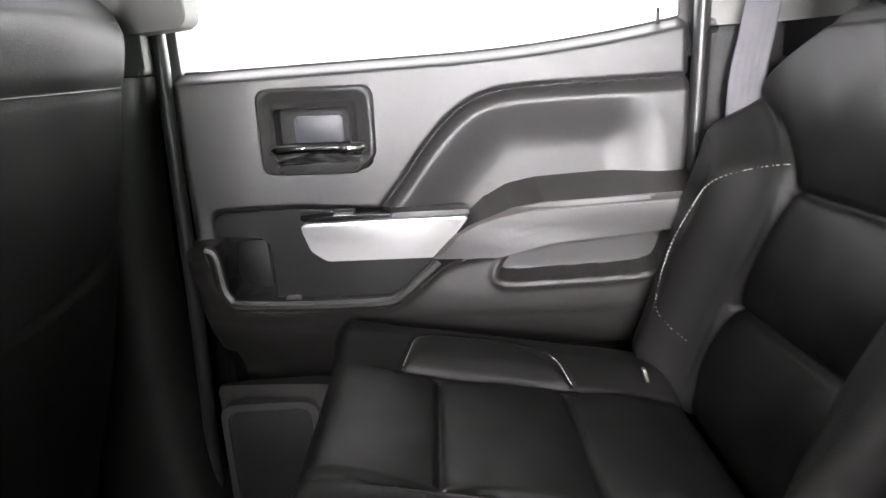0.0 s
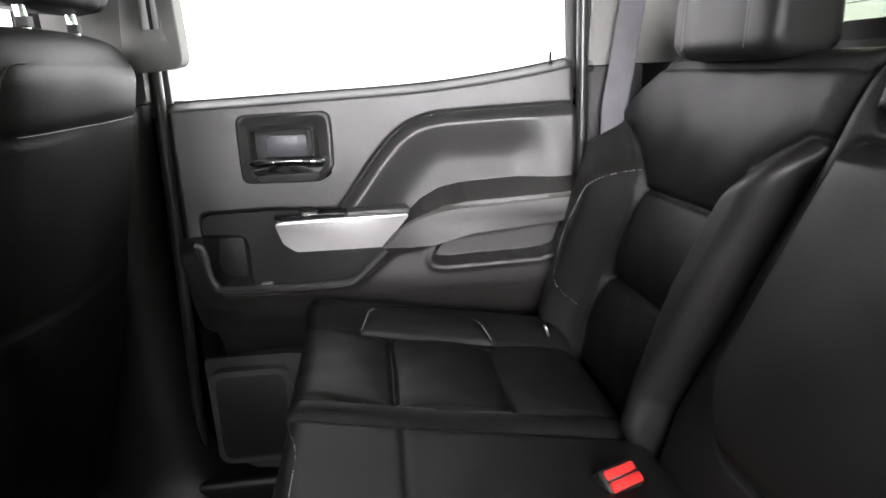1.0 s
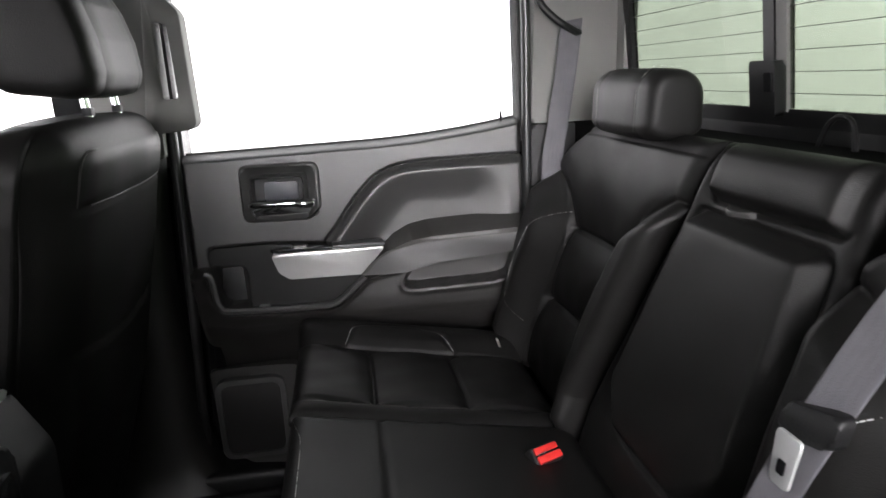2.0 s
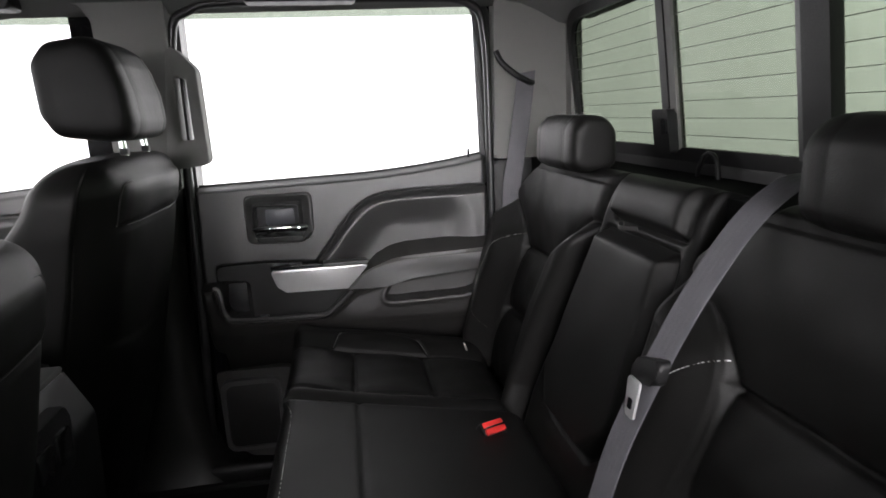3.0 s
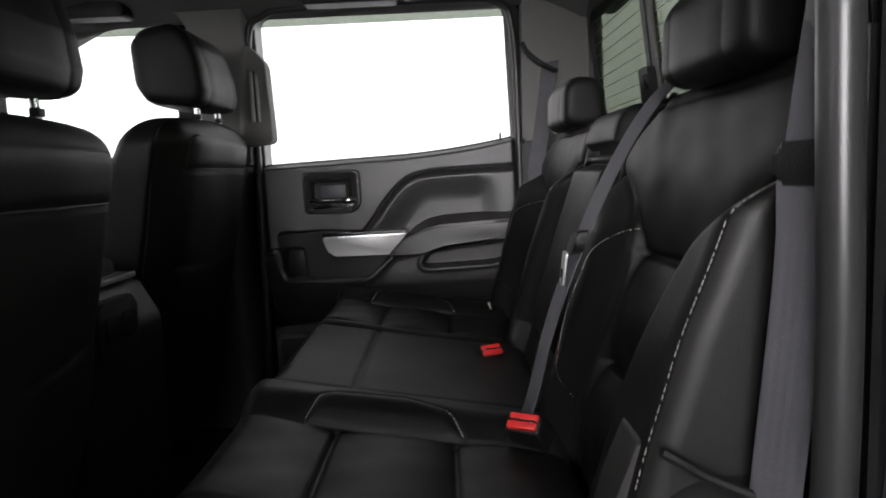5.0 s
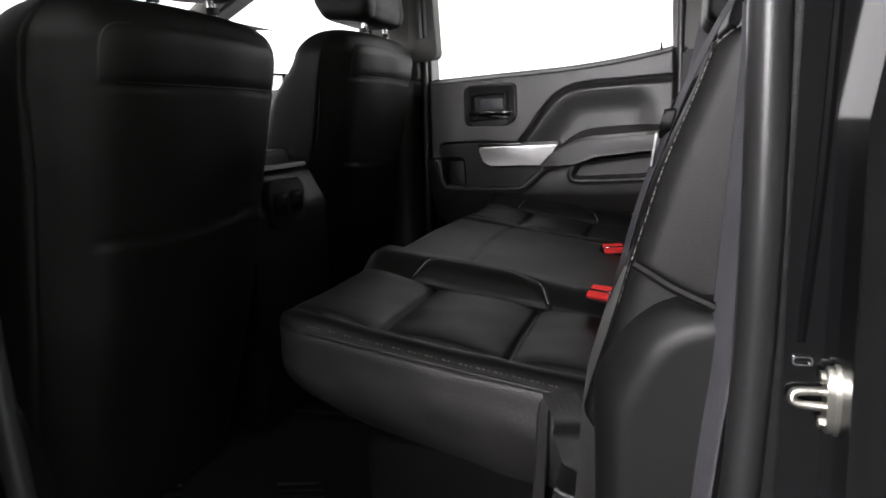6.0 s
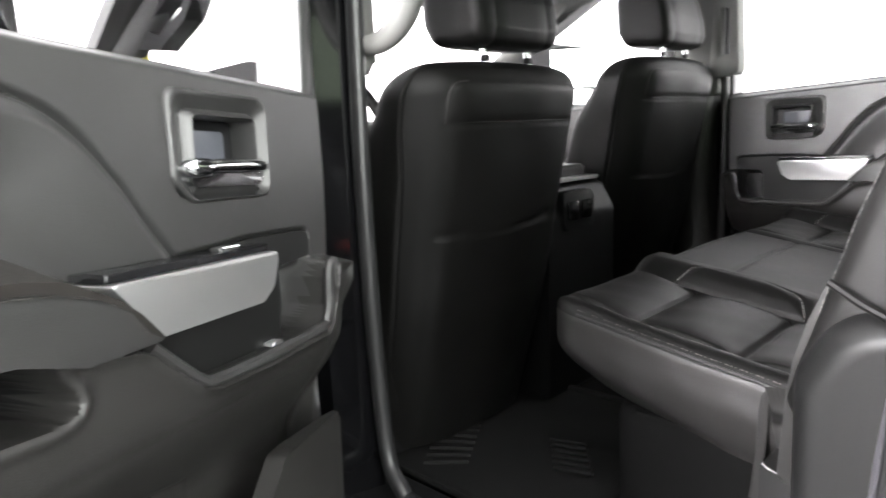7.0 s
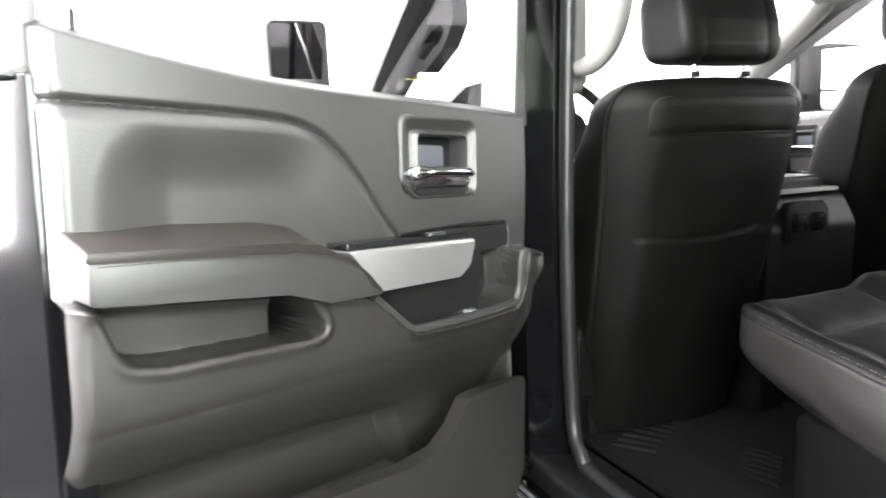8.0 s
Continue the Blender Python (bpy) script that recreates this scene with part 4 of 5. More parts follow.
def restraint(width, profile):
    """A pillow with that side profile (x, z), rounded towards both ends; centred on y = 0."""
    ring = rounded(profile, 0.035, 5)
    cx = sum(p[0] for p in ring) / len(ring)
    cz = sum(p[1] for p in ring) / len(ring)
    rings = []
    h = width / 2
    for y, k in ((-1, 0.55), (-0.995, 0.72), (-0.97, 0.84), (-0.92, 0.92), (-0.82, 0.97), (-0.64, 0.995), (-0.62, 0.985), (-0.60, 0.998), (-0.3, 1.0), (0.0, 1.0), (0.3, 1.0), (0.60, 0.998), (0.62, 0.985), (0.64, 0.995), (0.82, 0.97), (0.92, 0.92), (0.97, 0.84), (0.995, 0.72), (1, 0.55)):
        rings.append([(cx + (x - cx) * k, y * h, cz + (z - cz) * k) for x, z in ring])
    return loft(rings)


SEAT_STEP = -0.845
rear_seat("black leather rear seat with pale stitching and low headrest", False, 0.050, 0.242, 0.465)
left_seat = rear_seat("black leather rear seat beside the open door, pale stitching", True, 0.030, 0.222, 0.474)
left_seat.matrix_basis = Matrix.Translation((0, SEAT_STEP, 0))


def centre_seat():
    seat = thing("middle_bench", "black leather middle seat with fold-down armrest", "car seat", "rear seats")

    def top(Y, X):
        return 0.008 + 0.003 * np.sin((Y + 0.04) / 0.40 * math.pi) - 0.004 * groove(X - 0.01, 0.005) + 0.001 * np.sin(Y * 25) * np.sin(X * 21)

    to = lambda Y, X, H: (X, Y, cushion_z(X) + H)
    cush = part("cushion", pad(-0.036, 0.396, -0.132, 0.335, 90, 100, 0.026, 0.17, top, to), LEATHER, seat, "flat black leather cushion", angle=75)
    seam = spline([(-0.130, 0.392, 1.25), (-0.124, 0.36, 1.25), (-0.113, 0.315, 1.25), (-0.110, 0.26, 1.25), (-0.110, 0.12, 1.25), (-0.110, 0.0, 1.25)], 10)
    part("stitching", dashes(drape(cush, seam, (0, 0, 1)), (-0.4, 0, 1)), STITCH, cush, "pale edge stitching")

    def face(Y, S):
        Z = BACK_Z + S * math.cos(LEAN_B)
        p = inside(Y, S, rounded([(0.06, back_s(1.19)), (-0.022, back_s(1.26)), (-0.022, back_s(1.524)), (0.228, back_s(1.524)), (0.296, back_s(1.26)), (0.24, back_s(1.19))], [0.04, 0.05, 0.02, 0.02, 0.05, 0.04], 8))
        u = inside(Y, S, rounded([(-0.03, back_s(1.543)), (-0.03, back_s(1.63)), (0.205, back_s(1.63)), (0.205, back_s(1.543))], 0.012))
        h = 0.018 * step(p, 0, 0.022) + 0.015 * step(u, 0, 0.014) - puff(p + 0.002, 0.012, 0.004) - puff(u + 0.002, 0.012, 0.004)
        h = h + 0.0012 * np.sin(Y * 29) * np.sin(Z * 31 + 7 * Y)
        return h - 0.02 * step(Z, 1.575, 1.65)

    def spread(Y, S):
        Z = BACK_Z + S * math.cos(LEAN_B)
        return Y + (inboard_edge(Z) - 0.006 - 0.276) * np.clip((Y - 0.11) / 0.166, 0, 1), S

    back = part("backrest", pad(-0.050, 0.276, 0.0, 0.545, 130, 190, 0.022, 0.12, face, on_back, spread), LEATHER, seat, "black leather backrest with folded armrest", angle=75)
    s = back_s(1.535)
    loop = spline([on_back(0.095, s + 0.004, 0.004), on_back(0.104, s + 0.001, 0.014), on_back(0.120, s - 0.002, 0.020), on_back(0.138, s, 0.014), on_back(0.148, s + 0.004, 0.004)], 6)
    part("pull_strap", ribbon(loop, 0.008, 0.002, [(0, 0.1, 1)] * len(loop)), LEATHER_SIDE, back, "dark leather pull strap")
    return seat


centre_seat()


# ---- below and beside the rear seats ----
def seat_base():
    base = thing("storage_box", "black plastic storage box under the rear seat", "storage box")
    part("body", prism(rounded(rect(-0.03, -0.42, 0.60, 0.78), 0.05), FLOOR_Z, 1.03, xy, 0.02), CARPET, base)
    part("rail", prism(rounded([(-0.02, -0.42), (0.30, -0.50), (0.34, -0.46), (0.02, -0.38)], 0.02), FLOOR_Z, FLOOR_Z + 0.035, xy, 0.012), PLASTIC, base, "charcoal plastic floor rail")


def side_cover():
    cov = thing("side_cover", "charcoal plastic hinge cover with an arched top", "seat cover")
    arch = rounded([(0.292, 0.82), (0.47, 0.82), (0.47, 1.280), (0.338, 1.280), (0.292, 1.20)], [0.01, 0.01, 0.02, 0.085, 0.05], 10)
    rings = []
    for inset, out in ((0.0, -0.02), (0.0, 0.008), (0.003, 0.020), (0.009, 0.031), (0.018, 0.040), (0.026, 0.044), (0.034, 0.0435), (0.060, 0.0435)):
        kx, kz = 1 - inset / 0.178, 1 - inset / 0.46
        rings.append([(0.47 + (x - 0.47) * kx, -0.55 - out, 0.82 + (z - 0.82) * kz) for x, z in arch])
    part("body", loft(rings), COVER, cov)
    flap = rounded([(0.270, 1.05), (0.330, 1.05), (0.352, 1.285), (0.322, 1.306), (0.300, 1.253), (0.286, 1.205), (0.280, 1.165)], [0.01, 0.01, 0.01, 0.008, 0.03, 0.03, 0.03])
    part("flap", prism(flap, 0.0, 0.05, xz(-0.495, -1), 0.008), LEATHER_SIDE, cov, "dark leather side flap")
    part("piping", tube(spline([(0.328, -0.577, 1.306), (0.345, -0.580, 1.296), (0.360, -0.582, 1.287), (0.392, -0.588, 1.273)], 5), 0.0045, 8), LEATHER, cov, "black leather lip")
    bracket = part("bracket", prism(rounded([(0.245, 0.86), (0.31, 0.86), (0.31, 1.054), (0.270, 1.053), (0.246, 1.064)], [0.004, 0.004, 0.004, 0.02, 0.010]), 0.0, 0.06, xz(-0.47, -1), 0.008), COVER, cov, "black hinge bracket")
    part("bracket_edge", tube(spline([(0.249, -0.528, 1.060), (0.258, -0.529, 1.055), (0.275, -0.529, 1.052), (0.30, -0.529, 1.053)], 4), 0.0022, 8), BEZEL, bracket, "thin grey edge, lighter than the bracket")
    strip = spline([(0.236, -0.447, 1.128), (0.226, -0.450, 1.110), (0.222, -0.452, 1.06), (0.217, -0.452, 1.00), (0.213, -0.452, 0.965)], 5)
    part("end_strip", ribbon(strip, 0.014, 0.003, [(1, 0, 0.1)] * len(strip)), LEATHER_SIDE, cov, "leather edge strip")
    fold = spline([(0.245, -0.455, 1.132), (0.262, -0.480, 1.112), (0.258, -0.462, 1.085), (0.272, -0.485, 1.062), (0.264, -0.470, 1.040), (0.276, -0.485, 1.015)], 6)
    part("strap", ribbon(fold, 0.045, 0.002, [(1, -0.25, 0.2)] * len(fold)), LEATHER_SIDE, cov, "crumpled leather tab")


seat_base()
side_cover()


def belts():
    mid = thing("seat_belt", "grey webbing seat belt hanging down the middle of the rear seat", "seat belt")
    pts = spline([(0.53, -0.185, 1.640), (0.49, -0.18, 1.632), (0.445, -0.165, 1.585), (0.392, -0.148, 1.49), (0.345, -0.128, 1.375), (0.315, -0.118, 1.29), (0.288, -0.112, 1.19), (0.275, -0.110, 1.15)], 6)
    part("webbing", ribbon(pts, 0.044, 0.0018, [(-0.16, 0.98, 0.05)] * len(pts)), BELT, mid)
    ton = part("tongue", prism(rounded([(-0.016, -0.006), (0.016, -0.006), (0.014, 0.016), (0.012, 0.042), (-0.012, 0.042), (-0.014, 0.016)], 0.005), 0.0, 0.003, lambda a, b, d: (0.352 - b * 0.15 - d - 0.010, -0.126 + a, 1.396 - b), 0.001), STEEL, mid, "steel belt tongue")
    part("tongue_grip", prism(rounded(rect(-0.033, -0.020, 0.033, 0.010), 0.010), -0.006, 0.009, lambda a, b, d: (0.356 - b * 0.25 - d, -0.134 + a, 1.409 - b - 0.25 * a), 0.005), PLASTIC_DARK, mid, "black plastic tongue grip")
    part("tongue_slot", prism(rounded(rect(-0.005, 0.018, 0.005, 0.031), 0.002), 0.0028, 0.0042, lambda a, b, d: (0.352 - b * 0.15 - d - 0.010, -0.126 + a, 1.396 - b)), PIANO, ton)
    left = thing("seat_belt", "grey webbing seat belt along the rear pillar of the open door", "seat belt")
    pts = spline([(0.46, -0.625, 1.80), (0.434, -0.622, 1.66), (0.416, -0.616, 1.52), (0.408, -0.615, 1.42), (0.399, -0.607, 1.30), (0.394, -0.605, 1.23), (0.386, -0.605, 1.165), (0.378, -0.606, 1.08), (0.366, -0.61, 0.86)], 6)
    part("webbing", ribbon(pts, 0.047, 0.0018, [(0.29, -0.955, 0.0)] * len(pts)), BELT, left)
    part("guide", prism(rounded(rect(-0.026, -0.016, 0.026, 0.014), 0.009), -0.008, 0.008, lambda a, b, d: (0.418 + 0.29 * a - 0.955 * d, -0.614 - 0.955 * a - 0.29 * d, 1.518 + b), 0.006), PLASTIC_DARK, left, "black plastic belt guide")
    part("stop_label", prism(rect(-0.023, -0.02, 0.023, 0.02), 0.001, 0.003, lambda a, b, d: (0.4135 + 0.29 * a - 0.955 * d, -0.6155 - 0.955 * a - 0.29 * d, 1.485 + b)), BELT, left, "folded double webbing")
    right = thing("seat_belt", "grey webbing seat belt beside the closed door", "seat belt")
    pts = spline([(0.492, 0.845, 1.815), (0.486, 0.835, 1.79), (0.470, 0.822, 1.70), (0.450, 0.810, 1.60), (0.435, 0.80, 1.53), (0.43, 0.79, 1.45)], 6)
    part("webbing", ribbon(pts, 0.047, 0.0018, [(1, -0.2, 0.15)] * len(pts)), BELT, right)
    part("guide", tube(spline([(0.412, 0.835, 1.868), (0.425, 0.828, 1.840), (0.455, 0.822, 1.812), (0.49, 0.825, 1.792), (0.505, 0.835, 1.788)], 5), 0.008, 8), PLASTIC_DARK, right, "black slotted belt guide")


def buckle(x, y, z, turn):
    b = thing("belt_buckle", "black seat belt buckle with a red release button", "buckle", "belt buckles", m=pose(x, y, z, 0, -42, turn) @ Matrix.Scale(0.98, 4))
    part("body", box((-0.016, -0.026, -0.085), (0.016, 0.026, 0.004), 0.005, 3), PLASTIC_DARK, b)
    part("button", box((-0.013, -0.022, 0.0), (-0.001, 0.022, 0.010), 0.003, 2), RED, b, "red release button")
    part("button", box((0.001, -0.022, 0.0), (0.013, 0.022, 0.007), 0.003, 2), RED, b, "red release button")
    part("slot_rim", box((-0.0015, -0.020, 0.0), (0.0015, 0.020, 0.0105), 0.0005, 1), CHROME, b, "thin bright slot rim")
    return b


def belt_anchor():
    a = thing("belt_anchor", "small bright steel belt anchor beside the cushion", "belt anchor")
    part("plate", prism(rounded(rect(-0.006, -0.010, 0.006, 0.010), 0.004), 0.0, 0.004, lambda u, w, d: (0.280 - 0.3 * w - d, 0.690 + u, 1.158 + w), 0.001), ZINC, a)


belts()
buckle(0.252, 0.275, 1.150, 112)
buckle(0.268, -0.165, 1.168, 62)
belt_anchor()


def seat_socket():
    s = thing("tether_loop", "black wire tether loop behind the rear seat", "tether")
    part("loop", tube(spline([(0.60, 0.205, 1.575), (0.60, 0.20, 1.605), (0.60, 0.185, 1.632), (0.60, 0.165, 1.640), (0.60, 0.145, 1.628), (0.60, 0.135, 1.575)], 6), 0.004, 8), PLASTIC_DARK, s)


seat_socket()


# ---- grab handles ----
def grab_handles():
    h = thing("grab_handle", "black vertical grab handle on the door pillar", "grab handle")
    outer = rounded([(-0.392, 1.622), (-0.296, 1.630), (-0.302, 1.850), (-0.362, 1.918)], [0.02, 0.02, 0.03, 0.03])
    inner = rounded([(-0.352, 1.690), (-0.324, 1.690), (-0.328, 1.826), (-0.352, 1.838)], [0.006, 0.006, 0.01, 0.008])
    part("handle", frame_prism(outer, inner, -0.02, 0.035, xz(0.835, -1)), PILLAR, h, "grey moulded grip")
    part("bar", prism(rounded(rect(-0.341, 1.685, -0.335, 1.835), 0.002), 0.0, 0.03, xz(0.835, -1), 0.002), PLASTIC_DARK, h)
    k = thing("grab_handle", "light grey vertical grab handle on the door pillar", "grab handle")
    bend = spline([(-0.392, -0.600, 1.640), (-0.345, -0.582, 1.646), (-0.300, -0.572, 1.680), (-0.266, -0.572, 1.745), (-0.254, -0.575, 1.83), (-0.275, -0.580, 1.90), (-0.34, -0.600, 1.95)], 6)
    part("handle", tube(bend, [0.014 + 0.005 * min(i / 14, 1) for i in range(len(bend))], 14, 1.2), PILLAR, k, "grey moulded grip")
    for x0, x1 in ((-0.18, 0.075), (-0.90, -0.65)):
        g = thing("roof_handle", "dark folded assist handle on the headliner edge", "grab handle", "roof handles")
        part("grip", prism(rounded([(x0, 1.985), (x1, 1.982), (x1 - 0.008, 2.020), (x0 + 0.008, 2.030)], 0.012), 0.0, 0.058, xz(0.81, -1), 0.012, 4), PLASTIC_DARK, g)


grab_handles()


# ---- front seats ----
def front_seat(label):
    """Built round y = 0; its back leans to the rear."""
    seat = thing("front_seat", label, "car seat", "front seats")
    lean = radians(15)
    # rows from the base to the crown: height, half width, half depth
    zs = np.concatenate((np.linspace(0.86, 1.60, 110), 1.60 + 0.065 * np.sin(np.linspace(0, math.pi / 2, 26)[1:])))
    half = np.interp(zs, (0.86, 1.10, 1.30, 1.45, 1.55, 1.60), (0.225, 0.245, 0.255, 0.263, 0.272, 0.273))
    deep = np.interp(zs, (0.86, 1.20, 1.45, 1.60), (0.100, 0.110, 0.096, 0.082))
    cap = np.sqrt(np.clip(1 - (np.clip(zs - 1.60, 0, 1) / 0.0655) ** 2, 0, 1))
    half = half - 0.085 * (1 - cap)
    deep = deep * (0.25 + 0.75 * cap)
    mid_x = -0.522 + (zs - 1.02) * math.tan(lean)
    th = np.linspace(0, 2 * math.pi, 181)
    sup = lambda a, n: np.sign(a) * np.abs(a) ** (2 / n)
    power = 4.4 - 1.7 * step(np.cos(th), -0.3, 0.3)
    Y = half[:, None] * sup(np.sin(th), power)[None, :]
    X = mid_x[:, None] + deep[:, None] * sup(np.cos(th), power)[None, :]
    Z = np.repeat(zs[:, None], 181, 1) - 0.012 * (np.abs(Y) / 0.28) ** 2 * step(zs, 1.5, 1.66)[:, None]
    rear = step(np.cos(th), 0.05, 0.5)[None, :]
    panel = inside(Y, Z, rounded([(-0.20, 0.80), (0.20, 0.80), (0.204, 1.40), (0.204, 1.628), (-0.204, 1.628), (-0.204, 1.40)], [0, 0, 0.1, 0.05, 0.05, 0.1], 8))
    lift = 0.007 * step(panel, -0.015, 0.035)
    lift = lift + 0.0025 * step(Z, 1.545, 1.565) * step(panel, 0, 0.01) - 0.003 * groove(Z - 1.545 - 0.004 * np.cos(Y * 9), 0.003) * step(panel, -0.004, 0.004)
    pocket = [(-0.198, 1.338), (-0.12, 1.331), (0.0, 1.330), (0.09, 1.338), (0.128, 1.350)]
    lift = lift + 0.003 * step(1.336 - Z, -0.003, 0.006) * step(panel, 0, 0.02) - 0.0045 * groove(dist_line(Y, Z, pocket), 0.0035)
    lift = lift - 0.020 * step(np.abs(Y), 0.20, 0.275) + 0.0012 * np.sin(Y * 33) * np.sin(Z * 21)
    front = step(-np.cos(th), 0.1, 0.5)[None, :]
    wing = 0.040 * step(np.abs(Y), 0.13, 0.20) * (1 - step(Z, 1.48, 1.60)) - 0.005 * groove(np.abs(Y) - 0.135, 0.005)
    side = 0.004 * (groove(np.abs(th - 1.30), 0.03) + groove(np.abs(th - 2 * math.pi + 1.30), 0.03))[None, :]
    P = np.stack((X + lift * rear - wing * front, Y * (1 - side * 3), Z), -1)
    turn = np.roll(P[:, :-1], 42, 1)
    rear_half = turn[:, :85]
    front_half = np.concatenate((turn[:, 84:], turn[:, :1]), 1)
    crown = [tuple(q) for q in turn[-1]]
    back = part("back_panel", sheet(rear_half), LEATHER, seat, "black seat back panel with a map pocket", angle=75)
    bm = sheet(front_half)
    bm.faces.new([bm.verts.new(q) for q in crown])
    part("backrest", bm, LEATHER, seat, "black leather seat front with side wings", angle=75)
    rim = [(-0.26, y, z) for y, z in rounded([(-0.200, 1.548), (-0.200, 1.622), (0.200, 1.622), (0.200, 1.548)], [0, 0.05, 0.05, 0], 8)]
    part("piping", tube(drape(back, rim, (1, 0, 0), 0.0004), 0.0016, 6), LEATHER_SIDE, back)
    cap_line = [(float(np.interp(1.546, zs, mid_x)) + 0.0985 + 0.0125, y, 1.5475) for y in np.linspace(-0.178, 0.178, 40)]
    part("seam", tube(drape(back, cap_line, (1, 0, 0), 0.0004), 0.0012, 6), LEATHER, back, "dark sewn seam")
    part("cushion", pad(-0.26, 0.26, -0.98, -0.48, 20, 20, 0.05, 0.16, lambda Y, X: 0.02 * np.abs(Y / 0.26) ** 3, lambda Y, X, H: (X, Y, 1.16 - 0.08 * (X + 0.98) + H)), LEATHER, seat, "black leather cushion", angle=75)
    part("base", box((-0.95, -0.22, FLOOR_Z), (-0.50, 0.22, 1.02), 0.02), PLASTIC_DARK, seat, "black plastic seat base")
    head = part("head_restraint", restraint(0.265, [(-0.42, 1.700), (-0.444, 1.74), (-0.448, 1.835), (-0.42, 1.868), (-0.35, 1.878), (-0.318, 1.858), (-0.300, 1.825), (-0.286, 1.775), (-0.281, 1.725), (-0.290, 1.693), (-0.33, 1.688)]), LEATHER, seat, "black leather head restraint", angle=75)
    head.location = (0, 0.010, 0)
    for y in (-0.068, 0.068):
        post = part("post", tube([(-0.315, y, 1.62), (-0.325, y, 1.72)], 0.0065, 10), CHROME, seat, "chrome headrest post")
        part("post_collar", prism(rounded(rect(-0.338, y - 0.018, -0.296, y + 0.018), 0.008), 1.628, 1.640, xy, 0.004), PLASTIC_DARK, seat, "black post collar")
        part("post_notch", box((-0.326, y - 0.0075, 1.664), (-0.312, y + 0.0075, 1.676), 0.001), PLASTIC_DARK, post)
    return seat


passenger = front_seat("black leather front passenger seat with raised headrest")
passenger.matrix_basis = Matrix.Translation((-0.066, 0.558, 0.012))
driver = copy_thing(passenger, Matrix.Translation((-0.020, -0.266, -0.042)) @ Matrix.Diagonal((1, 0.985, 1, 1)))
tagged(driver, "black leather driver seat with headrest and back pocket")


# ---- centre console and dashboard ----
def console():
    c = thing("centre_console", "charcoal centre console with silver trim and rear outlet panel", "console")
    part("body", prism(rounded([(-1.15, FLOOR_Z), (-0.435, FLOOR_Z), (-0.42, 1.27), (-0.465, 1.355), (-0.58, 1.38), (-1.15, 1.33)], [0, 0.02, 0.05, 0.05, 0.03, 0.02]), -0.15, 0.15, lambda a, b, d: (a, YC - 0.02 + d, b), 0.035, 4, True), PLASTIC_DARK, c)
    part("lid", prism(rounded(rect(-0.98, YC - 0.145, -0.475, YC + 0.105), 0.05), 1.362, 1.394, xy, 0.014, 4), LEATHER_SIDE, c, "padded console lid")
    part("trim_strip", prism(rounded(rect(YC - 0.14, 1.354, YC + 0.10, 1.364), 0.004), -0.49, -0.447, yz, 0.004), SILVER, c, "silver trim strip")
    out = part("outlet_panel", prism(rounded(rect(YC - 0.115, 1.235, YC + 0.02, 1.335), 0.02), -0.435, -0.412, yz, 0.006), PLASTIC_DARK, c, "black outlet panel")
    for y in (YC - 0.100, YC - 0.042):
        part("outlet", prism(rounded(rect(y, 1.262, y + 0.045, 1.308), 0.008), -0.414, -0.407, yz, 0.003), PIANO, out)


def dashboard():
    d = thing("dashboard", "dark dashboard with instrument hood and centre screen", "dashboard")
    part("body", prism(rounded([(-1.62, 1.05), (-1.18, 1.05), (-1.10, 1.20), (-1.14, 1.46), (-1.22, 1.53), (-1.62, 1.54)], 0.03), -0.60, 0.86, lambda a, b, dd: (a, dd, b), 0.01), PLASTIC_DARK, d)
    hood = [(-0.56, 1.52), (-0.55, 1.64), (-0.48, 1.70), (-0.38, 1.725), (-0.18, 1.72), (-0.09, 1.66), (-0.07, 1.52)]
    part("instrument_hood", prism(rounded(hood, 0.03), -1.42, -1.16, yz, 0.02), PLASTIC_DARK, d, "black instrument hood")
    part("screen", prism(rounded(rect(0.02, 1.40, 0.26, 1.52), 0.01), -1.13, -1.115, lambda a, b, dd: (dd, a, b), 0.003), SCREEN, d, "dark glossy centre screen")
    part("screen_trim", frame_prism(rounded(rect(0.0, 1.385, 0.28, 1.535), 0.012), rounded(rect(0.02, 1.40, 0.26, 1.52), 0.01), -1.14, -1.112, yz), SILVER, d, "silver screen surround")
    part("label", prism(rect(-0.635, 1.735, -0.595, 1.765), -1.29, -1.282, yz), YELLOW, d, "small yellow label")
    w = thing("steering_wheel", "black leather steering wheel", "steering wheel", m=look((-0.95, -0.27, 1.53), (-0.4, -0.27, 1.76)))
    ring = [(0.185 * math.cos(a), 0.185 * math.sin(a), 0) for a in (2 * math.pi * k / 40 for k in range(41))]
    part("rim", tube(ring, 0.016, 10), LEATHER, w)
    part("hub", prism(rounded(rect(-0.07, -0.07, 0.07, 0.06), 0.04), -0.03, 0.02, xy, 0.01), PLASTIC_DARK, w)
    for a in (0.0, math.pi, -math.pi / 2):
        part("spoke", tube([(0.05 * math.cos(a), 0.05 * math.sin(a), -0.005), (0.18 * math.cos(a), 0.18 * math.sin(a), 0)], 0.014, 8), SILVER, w, "silver spoke")


console()
dashboard()


